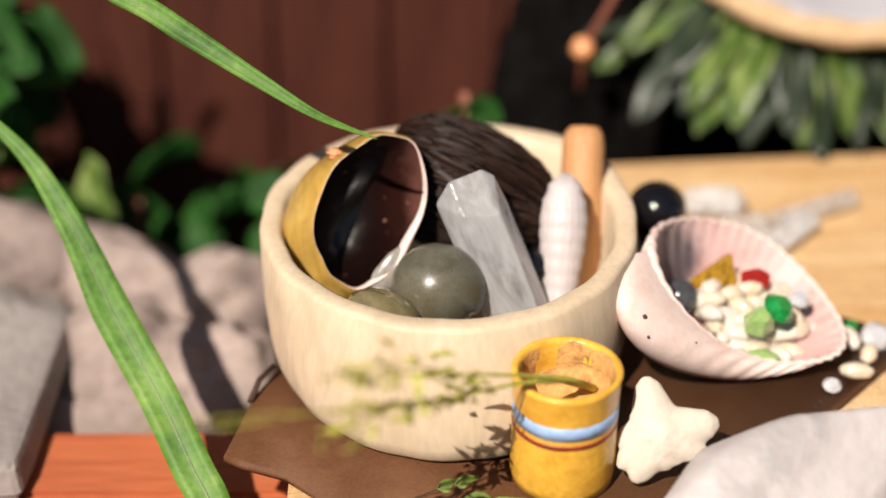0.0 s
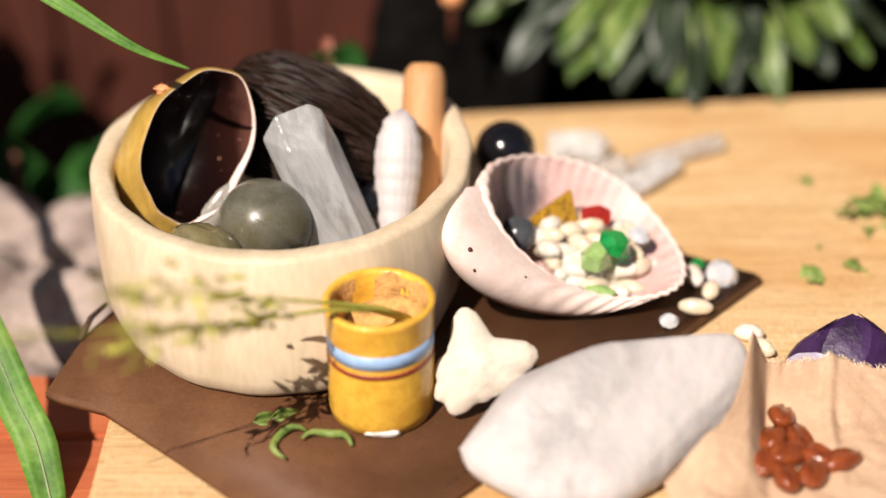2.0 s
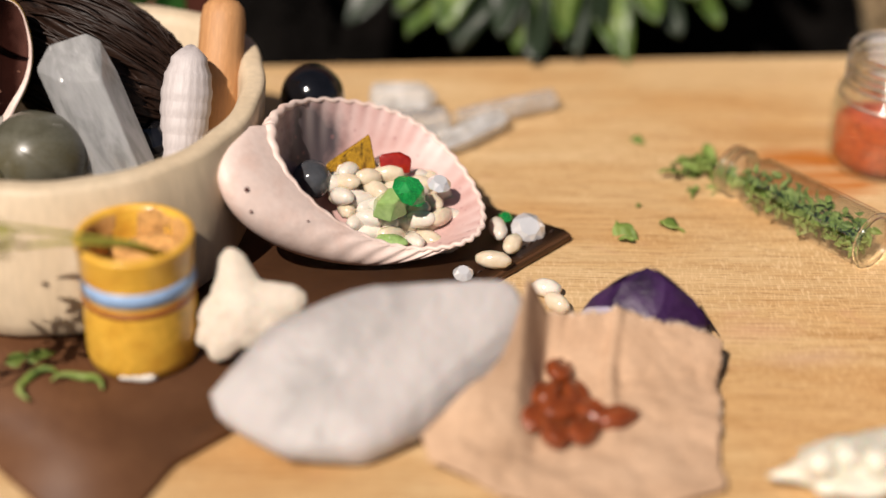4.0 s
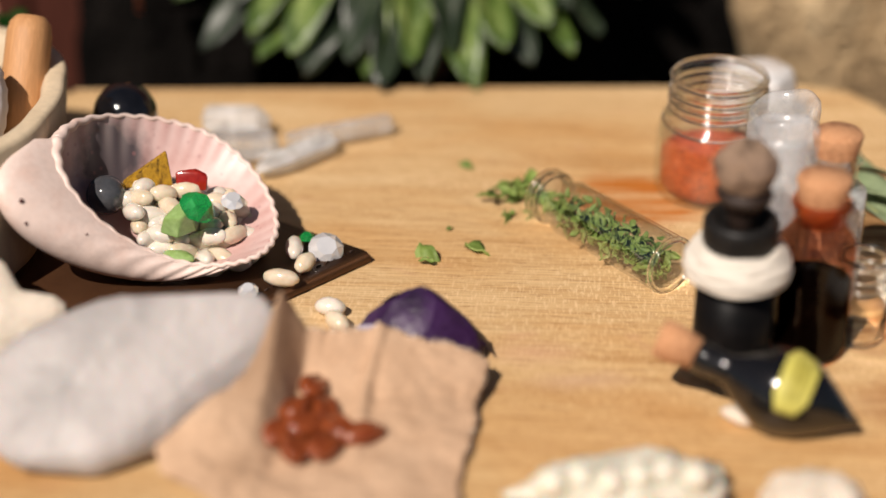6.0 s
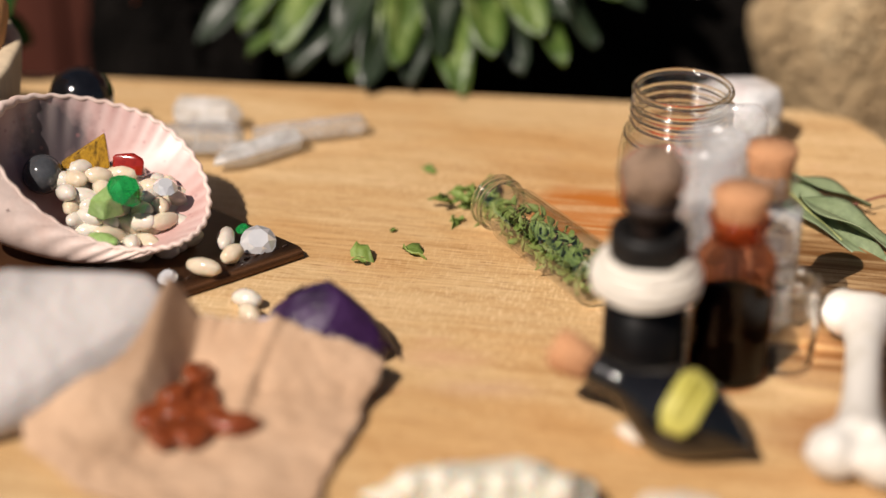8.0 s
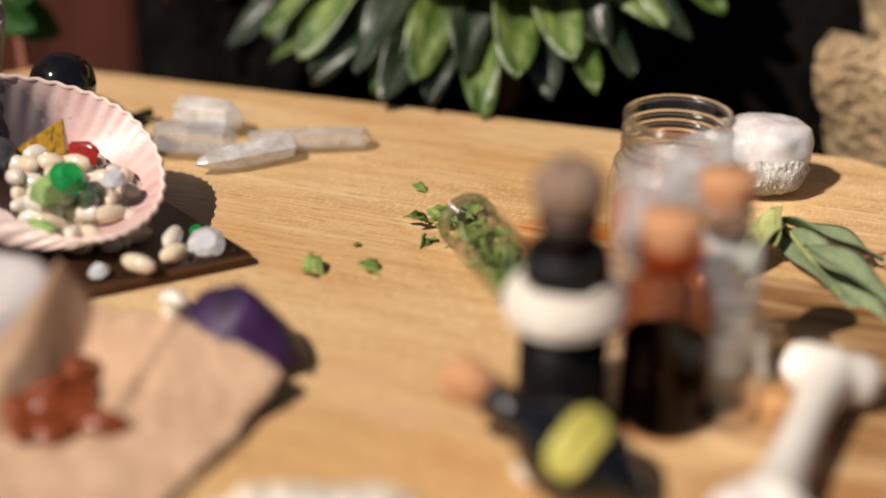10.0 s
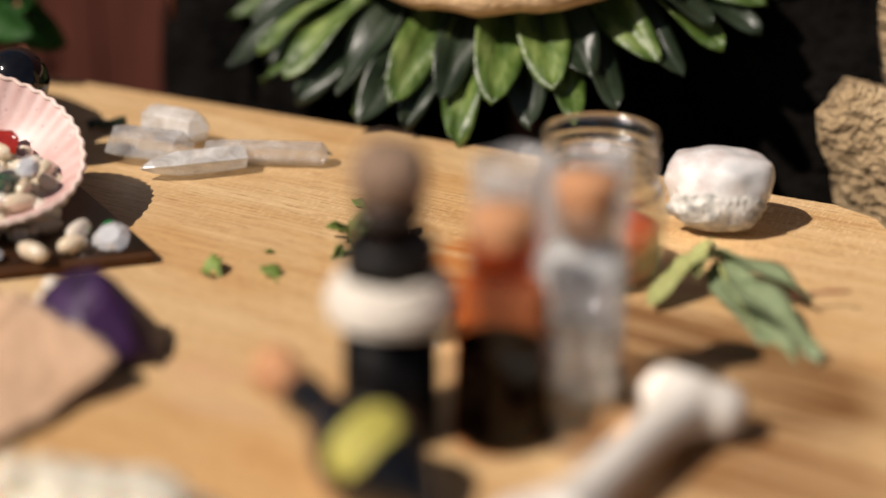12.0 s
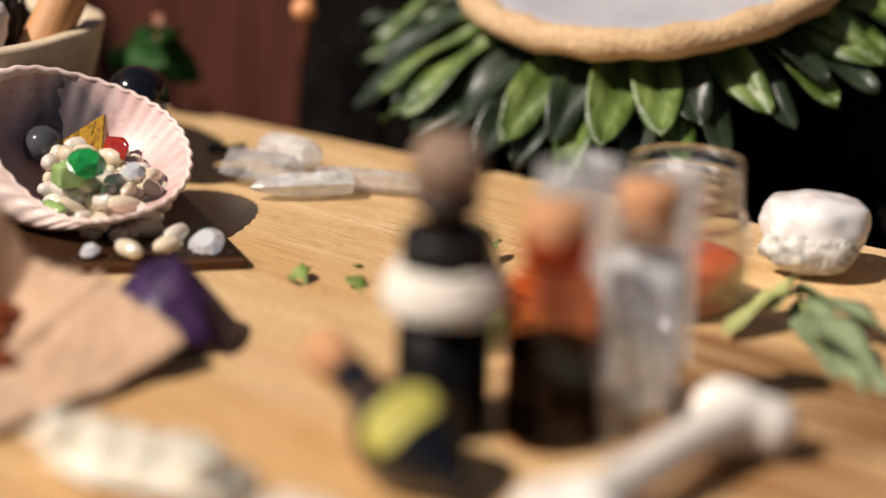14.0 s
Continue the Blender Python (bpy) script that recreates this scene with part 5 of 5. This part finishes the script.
def corked(name, label, x, y, r, hgt, glass, fill, fill_top, fill_label, neck=0.62, rz=0, lean=0):
    t = vessel(name, label, [(r * 0.9, 0.0), (r, 0.07), (r, 0.2), (r, hgt * 0.68), (r * 0.97, hgt * 0.73), (r * neck * 1.12, hgt * 0.82), (r * neck, hgt * 0.85), (r * neck, hgt * 0.92), (r * neck * 1.25, hgt * 0.945), (r * neck * 1.22, hgt * 0.975)],
               0.06, glass, place(x, y, 0, 0, lean, rz), bottom=0.12, hollow=False)
    part("cork", lathe([(0.0, hgt * 0.84), (r * neck * 0.86, hgt * 0.84), (r * neck * 0.92, hgt * 0.97), (r * neck * 1.12, hgt * 1.1), (r * neck * 1.04, hgt * 1.12), (0.0, hgt * 1.125)], 32, 0.02, 4), CORK, t, "natural cork stopper")
    part("filling", lathe([(0.0, 0.06), (r * 0.88, 0.08), (r * 0.96, 0.2), (r * 0.96, fill_top), (0.0, fill_top + 0.02)], 48), fill, t, fill_label)
    return t


corked("amber_bottle", "corked amber glass bottle half full of dark liquid", 10.49, -2.47, 0.63, 2.92, GLASS_AMBER, DARK_FILL, 1.38, "near black liquid")
corked("clear_bottle", "corked clear glass bottle with pale powder", 10.90, -0.82, 0.60, 2.92, GLASS, PALE_FILL, 2.2, "pale blue-grey cloudy filling")
for x, y, hgt, r, slant in ((9.95, -1.1, 3.45, 0.60, 0.05), (10.2, 0.8, 2.95, 0.62, 0.16)):
    b = lathe([(0.0, 0.0), (r * 0.9, 0.0), (r, 0.1), (r, 0.5), (r, hgt * 0.6), (r, hgt - 0.12), (r * 0.98, hgt - 0.02), (r * 0.9, hgt), (r * 0.78, hgt - 0.02), (r * 0.72, hgt - 0.12), (r * 0.72, hgt * 0.5), (r * 0.7, 0.4), (0.0, 0.35)], 40, 0.012, int(hgt * 10))
    for v in b.verts:
        if v.co.z > 0.55 * hgt:
            v.co.z += slant * v.co.x / r * (v.co.z / hgt) ** 4 + 0.02 * math.sin(5 * math.atan2(v.co.y, v.co.x))
    tube_ = link("glass_tube", b, TUBE_FROST, at=place(x, y, 0.0, 0, 0, 25))
    tube_.visible_shadow = False
    tagged(tube_, "tall frosted glass tube standing open on the board", "tube", "standing tubes")
mini = vessel("mini_jar", "tiny empty clear glass screw jar", [(0.40, 0.0), (0.44, 0.05), (0.46, 0.15), (0.46, 0.82), (0.42, 0.95), (0.38, 1.02), (0.38, 1.45), (0.41, 1.52), (0.41, 1.56)], 0.06, GLASS_SOLID,
              place(11.40, -1.98, 0), bottom=0.12)
for z, r in ((0.05, 0.41), (1.08, 0.41), (1.26, 0.41), (1.5, 0.41)):
    part("thread" if z > 1 else "foot_ring", tube([(r * math.cos(a * 0.1571), r * math.sin(a * 0.1571), z) for a in range(41)], 0.05, 8, False), GLASS_SOLID, mini).visible_shadow = False

flask = thing("tear_flask", aim((8.18, -4.17, 1.1), (10.98, -5.05, 0.32)), "teardrop black glass flask lying corked, with a yellow tag", "bottle")
prof = [(0.0, 0.35), (0.27, 0.36), (0.29, 0.5), (0.27, 0.75), (0.3, 0.95), (0.50, 1.2), (0.68, 1.55), (0.72, 1.85), (0.62, 2.2), (0.40, 2.55), (0.17, 2.85), (0.05, 3.05), (0.0, 3.08)]
b = lathe(prof, 40)
b.transform(Matrix.Rotation(radians(90), 4, "Y"))
part("body", b, INK, flask)
b = lathe([(0.0, -0.28), (0.30, -0.28), (0.33, -0.1), (0.26, 0.42), (0.0, 0.44)], 28, 0.02, 3)
b.transform(Matrix.Rotation(radians(90), 4, "Y"))
part("cork", b, CORK, flask, "natural cork stopper")
b = bmesh.new()
n = 16
verts = []
for i in range(n + 1):
    row = []
    for j in range(n + 1):
        x = 1.66 + 0.56 * (i / n)
        a = radians(8 + 96 * j / n)
        r = np.interp(x, [1.2, 1.55, 1.85, 2.2, 2.55], [0.50, 0.68, 0.72, 0.62, 0.40]) + 0.022
        row.append(b.verts.new((x, -r * math.cos(a), r * math.sin(a))))
    verts.append(row)
for i in range(n):
    for j in range(n):
        if (abs(i - n / 2 + 0.5) / (n / 2)) ** 3 + (abs(j - n / 2 + 0.5) / (n / 2)) ** 3 < 1.05:
            b.faces.new((verts[i][j], verts[i + 1][j], verts[i + 1][j + 1], verts[i][j + 1]))
bmesh.ops.delete(b, geom=[v for v in b.verts if not v.link_faces], context="VERTS")
bmesh.ops.recalc_face_normals(b, faces=b.faces)
bmesh.ops.solidify(b, geom=b.faces[:], thickness=0.015)
tag = part("tag", b, YELLOW_TAG, flask, "yellow paper tag with two lines of print")
for k in (0.38, 0.62):
    x = 1.66 + 0.56 * k
    r = float(np.interp(x, [1.55, 1.85, 2.2], [0.68, 0.72, 0.62])) + 0.03
    part("print_bar", tube([(x, -r * math.cos(radians(a)), r * math.sin(radians(a))) for a in range(30, 85, 6)], 0.022, 6), TAG_INK, tag)

tagged(link("white_pebble", blob(0.32, 0.16, 0.12, 0.1, 1.3, 3, 3), CORAL_WHITE, at=place(9.2, -4.66, 0.12, 0, 0, -35)), "small pinkish white pebble under the flask", "stone")

tagged(link("white_shell_piece", blob(0.75, 0.5, 0.38, 0.16, 1.4, 23, 4, 0.3), CORAL_WHITE, at=place(10.05, -7.0, 0.32, 0, 0, 15)), "rounded white shell piece at the near edge", "shell")

# ---- bone, pale stones at the near edge ----
b = bmesh.new()
A, B = Vector((12.48, -4.9, 0.45)), Vector((12.65, -1.12, 0.5))
merge(b, tube([A.lerp(B, k) + Vector((0, 0, 0.10 * math.sin(3.14 * k))) for k in (0, 0.15, 0.3, 0.5, 0.7, 0.85, 1)], lambda u: 0.29 + 0.24 * abs(2 * u - 1) ** 3, 18))
for c, sx, sy, sz in ((B + Vector((-0.36, 0.1, 0)), 0.36, 0.4, 0.4), (B + Vector((0.38, 0.05, -0.03)), 0.4, 0.4, 0.4), (A + Vector((-0.36, -0.15, 0)), 0.42, 0.42, 0.4), (A + Vector((0.34, -0.25, 0)), 0.4, 0.42, 0.4)):
    merge(b, blob(sx, sy, sz, 0.1, 1.2, 5, 3), Matrix.Translation(c))
bo = link("bone", b, BONE)
mod = bo.modifiers.new("remesh", "REMESH")
mod.mode, mod.voxel_size, mod.use_smooth_shade = "VOXEL", 0.06 * CM, True
sm = bo.modifiers.new("smooth", "SMOOTH")
sm.iterations, sm.factor = 8, 0.6
tagged(bo, "bleached cream bone with knobbed ends on the board", "bone")
kn = thing("knobbed_crystal", place(7.35, -6.85, 0, 0, 0, 10), "cloudy cream crystal slab with a row of pearly knobs", "crystal")
part("slab", blob(1.45, 0.6, 0.32, 0.22, 1.8, 14, 4, 0.3, 0.1), KNOB, kn, at=place(0, 0, 0.32))
for i in range(6):
    part("knob", blob(0.25, 0.25, 0.24, 0.1, 1.3, i, 3), KNOB, kn, at=place(-1.1 + 0.42 * i, -0.2 + 0.1 * math.sin(i * 2.1), 0.60))

# ---- oyster shell and bay leaves ----
oy = thing("oyster_shell", place(10.22, 6.2, 0, 0, 0, 20), "white mother-of-pearl oyster piece with a rough grey side", "shell")
b = blob(0.92, 0.72, 0.74, 0.08, 1.5, 12, 4, 0.55)
for v in b.verts:
    if v.co.z > 0.35:
        v.co.z = 0.35 + (v.co.z - 0.35) * 0.5
part("nacre", b, NACRE, oy, at=place(0, 0, 0.85))
part("rough_side", blob(0.80, 0.34, 0.42, 0.10, 2.2, 13, 4), NACRE_ROUGH, oy, "rough bubbly grey side", at=place(-0.02, -0.48, 0.52))
sp = thing("bay_sprig", place(0, 0, 0), "sprig of dry grey-green bay leaves on the board", "leaf")
ROOT = Vector((10.93, 4.1, 0.45))
part("stalk", tube([ROOT + Vector((-0.2, 0.65, -0.2)), ROOT, ROOT + Vector((0.7, -0.9, -0.2)), ROOT + Vector((1.4, -1.8, -0.36))], lambda u: 0.05 - 0.02 * u, 8), BAY_PALE, sp)
for i, (dx, dy, z, yaw, length, width, roll, m_) in enumerate(((0.0, 0.0, 0.40, -100, 1.9, 0.85, 25, BAY_PALE), (0.1, -0.15, 0.5, -14, 1.9, 0.92, -20, BAY), (0.6, -0.8, 0.42, -36, 2.5, 0.80, -8, BAY),
                                                              (0.1, -0.2, 0.3, -46, 3.15, 0.78, 12, BAY), (-0.1, 0.1, 0.55, -80, 1.2, 0.6, 45, BAY_PALE))):
    part("leaf", leaf(length, width, 0.3, 0.05, 0.03, i + 3, 0.02, 18, 0.6, 4), m_, sp, at=place(ROOT.x + dx, ROOT.y + dy, z, roll, 4, yaw))
part("tendril", tube([(12.5, 3.45, 0.25), (13.0, 3.8, 0.3), (13.3, 3.85, 0.35)], 0.025, 6), TWIG, sp)

# ---- leafy wreath with a plate behind the board ----
RC = Vector((3.3, 12.3, 6.1))
wreath = thing("leaf_wreath", place(RC.x, RC.y, GROUND), "ring of mottled green leaves hanging round a plate", "plant")
for ring, (count, r0, length, width, lift) in enumerate(((40, 3.0, 3.6, 0.90, 0.45), (34, 2.9, 3.25, 0.98, 0.8))):
    for i in range(count):
        a = 2 * math.pi * (i + 0.5 * ring) / count + RND.uniform(-0.07, 0.07)
        m_ = LEAF_DARK if (i * 7 + ring * 3) % 5 < (3 if ring == 0 else 2) else LEAF
        ob = part("leaf", leaf(length * RND.uniform(0.86, 1.08), width * RND.uniform(0.85, 1.1), 0.35, 0.12, 0.03, i + 50 * ring, 0.03, 18, 0.1, 4, 1.15, 0.62), m_, wreath)
        ob.matrix_basis = pose(-0.5 * CM, 0.65 * CM, (2.9 - GROUND) * CM, 24, 0, 0) @ pose(0, 0, 0, 0, 0, math.degrees(a)) @ pose(r0 * CM, 0, lift * CM, RND.uniform(-28, 28), 5 + RND.uniform(-4, 4), 0)
part("stem", tube([(0, 0.9, 0), (0.1, 0.9, 3), (-0.3, 0.6, 3.2 - GROUND)], lambda u: 0.6 - 0.2 * u, 12), TWIG, wreath)
# solid dark green disc that closes the gaps in the middle of the ring
part("crown", blob(3.3, 3.3, 0.35, 0.1, 1.5, 8, 4), LEAF_DARK, wreath, "solid dark green filler at the heart of the leaves", at=place(-0.5, 0.65, 3.1 - GROUND, 24, 0, 0))
plate = thing("tan_plate", place(3.46, 12.45, 3.55, 17, 0, 0) @ Matrix.Diagonal((0.96, 0.96, 0.96, 1)), "round white dish with a tan woven rim", "dish")
part("dish", lathe([(0.0, 0.1), (3.2, 0.1), (3.9, 0.25), (4.05, 0.45), (3.95, 0.5), (3.5, 0.36), (0.0, 0.28)], 64), PLATE_WHITE, plate)
part("rim", tube([(4.25 * math.cos(a * 0.09817), 4.25 * math.sin(a * 0.09817), 0.3 + 0.03 * math.sin(a * 2.1)) for a in range(65)], lambda u: 0.33 + 0.03 * math.sin(u * 300), 12, False), PLATE_TAN, plate, "tan woven rim")

# ---- black bulks behind, tan rock, twig ----
# near-black bulks added to fill the dark background behind board and wreath
tagged(link("black_rock", blob(2.5, 1.0, 9.0, 0.12, 2.2, 33, 5, 2.8), BLACK_BULK, at=place(-2.75, 10.9, GROUND + 2.8)), "tall rough black bulk filling the dark background behind the board", "rock")
tagged(link("black_rock", blob(13.0, 2.2, 8.5, 0.12, 2.5, 31, 5, 2.2), BLACK_BULK, at=place(8.0, 14.6, GROUND + 2.0)), "rough black bulk filling the dark background behind the board", "rock")
tagged(link("tan_rock", blob(4.5, 2.4, 12.5, 0.24, 2.4, 17, 6, 3.2, 0.6), TAN_ROCK, at=place(16.1, 12.6, GROUND + 3.0)), "pale tan rugged rock behind the board", "rock")
part("twig", tube([(-1.6, 2.4, 9.2), (-1.5, 1.6, 11.6), (-2.0, -0.5, 13.0), (-3.6, -2.2, 13.2), (-5.1, -3.4, 11.4), (-5.7, -3.75, 10.3), (-6.2, -3.8, 9.35), (-6.28, -3.8, 8.2)], lambda u: 0.14 - 0.07 * u, 8), TWIG, wreath, "thin red-brown twig")
part("berry", blob(0.27, 0.27, 0.27, 0.04, 1, 1, 3), BERRY, wreath, "orange berry", at=place(-6.25, -3.85, 9.3))


# ---- left side: grass blades, ivy, stones ----
def blade(name, label, pts, width, seed):
    bm = bmesh.new()
    P = [Vector(p) for p in pts]
    fine = []
    for i in range(len(P) - 1):
        p0, p1, p2, p3 = P[max(i - 1, 0)], P[i], P[i + 1], P[min(i + 2, len(P) - 1)]
        for k in range(8):
            t = k / 8
            fine.append(0.5 * ((2 * p1) + (p2 - p0) * t + (2 * p0 - 5 * p1 + 4 * p2 - p3) * t * t + (3 * p1 - p0 - 3 * p2 + p3) * t ** 3))
    fine.append(P[-1])
    rows = []
    n = len(fine)
    for i, p in enumerate(fine):
        u = i / (n - 1)
        d = (fine[min(i + 1, n - 1)] - fine[max(i - 1, 0)]).normalized()
        side = d.cross(Vector((0.1, -0.85, 0.5))).normalized()
        w = width * 0.5 * min(1, 0.06 + (1 - u) * 2.2, 0.75 + 2 * u)
        up = side.cross(d)
        rows.append([bm.verts.new(p + side * w * s + up * (0.22 * w * abs(s) + dz)) for s, dz in ((-1, 0), (-0.5, 0), (0, -0.02), (0.5, 0), (1, 0), (1, -0.03), (0, -0.07), (-1, -0.03))])
    for a, c in zip(rows, rows[1:]):
        for k in range(8):
            bm.faces.new((a[k], a[(k + 1) % 8], c[(k + 1) % 8], c[k]))
    bm.faces.new(rows[0])
    bm.faces.new(rows[-1][::-1])
    bmesh.ops.recalc_face_normals(bm, faces=bm.faces)
    t = thing(name, Matrix.Identity(4), label, "grass", "grass blades")
    part("blade", bm, GRASS, t)
    part("midrib", tube(fine, lambda u: width * 0.03 * (1.02 - u), 6), BAY, t, "pale midrib")
    return t


blade("grass_blade", "broad green arching blade of grass", [(-10.2, -4.3, -BOARD_T), (-10.5, -3.6, -0.85), (-10.85, -3.1, -0.4), (-11.5, -2.1, 0.45), (-12.4, -1.0, 1.6), (-13.2, 0.0, 2.9), (-14.3, 1.1, 4.0), (-16.5, 2.4, 5.2)], 0.74, 1)
blade("grass_blade", "slender bright green blade of grass over the bowl", [(-22, 5, GROUND), (-19, 4, 4), (-14.5, 2.5, 7.3), (-12.05, 1.5, 6.77), (-10.89, 0.8, 6.37), (-9.59, 0.0, 5.87), (-8.5, -0.7, 5.51), (-7.48, -1.5, 5.5)], 0.40, 2)


def ivy(name, x, y, z, count, spread, size, m_, label, seed):
    rnd = random.Random(seed)
    t = thing(name, place(x, y, GROUND), label, "plant")
    for i in range(count):
        px_, py_, pz_ = rnd.gauss(0, spread[0]), rnd.gauss(0, spread[1]), z - GROUND + rnd.gauss(0, spread[2])
        s = size * rnd.uniform(0.7, 1.25)
        part("leaf", leaf(s, s * 0.72, 0.3, 0.25, 0.05, i, 0.03, 10, 0.2, 3), m_, t, at=place(px_, py_, pz_, rnd.uniform(20, 75), rnd.uniform(-30, 50), rnd.uniform(0, 360)))
    part("stem", tube([(0, 0, 0), (0.2, 0.1, (z - GROUND) * 0.5), (0, 0, z - GROUND + 0.5)], 0.12, 8), TWIG, t)
    return t


ivy("ivy_plant", -13.3, 8.0, -1.9, 10, (1.0, 0.6, 0.5), 1.9, LEAF_BRIGHT, "bright green ivy leaves beside the fence", 1)
ivy("ivy_plant", -10.0, 8.8, -1.5, 13, (1.1, 0.6, 0.5), 1.7, LEAF_BRIGHT, "green ivy leaves trailing behind the bowl", 2)
ivy("ivy_plant", -5.7, 6.8, 1.55, 5, (0.4, 0.3, 0.22), 1.3, LEAF_BRIGHT, "green ivy leaves by the black bulk", 3)
ivy("fern_plant", -17.8, 9.5, 1.5, 60, (1.0, 0.9, 1.8), 2.0, LEAF_BRIGHT, "dark green leafy plant in front of the fence", 4)
ivy("fern_plant", -17.6, 8.0, -1.6, 40, (1.4, 0.9, 0.9), 1.8, LEAF, "mottled green leafy plant in front of the fence", 5)
for i, (x, y, z, sx, sy, sz, rz, m_) in enumerate(((-16.5, 5.5, -1.6, 2.4, 1.7, 1.3, 20, STONE), (-13.3, 5.2, -1.9, 1.9, 1.2, 1.2, -25, STONE), (-11.0, 4.3, -2.1, 1.7, 1.2, 1.4, 30, STONE),
                                                  (-15.6, 2.6, -2.2, 2.0, 1.7, 1.3, -10, SLATE), (-12.8, 2.6, -2.2, 1.8, 1.4, 1.3, 40, STONE), (-10.9, 2.0, -2.2, 1.4, 1.3, 1.2, 0, STONE), (-14.0, 3.0, -4.4, 4.3, 3.3, 2.6, 10, STONE))):
    tagged(link("stone", blob(sx, sy, sz, 0.2, 1.3, 40 + i, 4), m_, at=place(x, y, z, 0, 0, rz)), "rough pinkish-grey garden stone beside the board", "stone", "garden stones")
b = chunk([(-19, 3.2, -1.68), (-13.9, 2.8, -1.68), (-14.1, -2.6, -1.68), (-19, -2.8, -1.68), (-19, 3.1, -0.75), (-14.0, 2.6, -0.95), (-14.25, -2.3, -0.95), (-19, -2.6, -0.8), (-16, 3.3, -0.7)], 0.15)
tagged(link("stone", b, SLATE, smooth=False), "flat grey slab of stone lying beside the board", "stone", "garden stones")
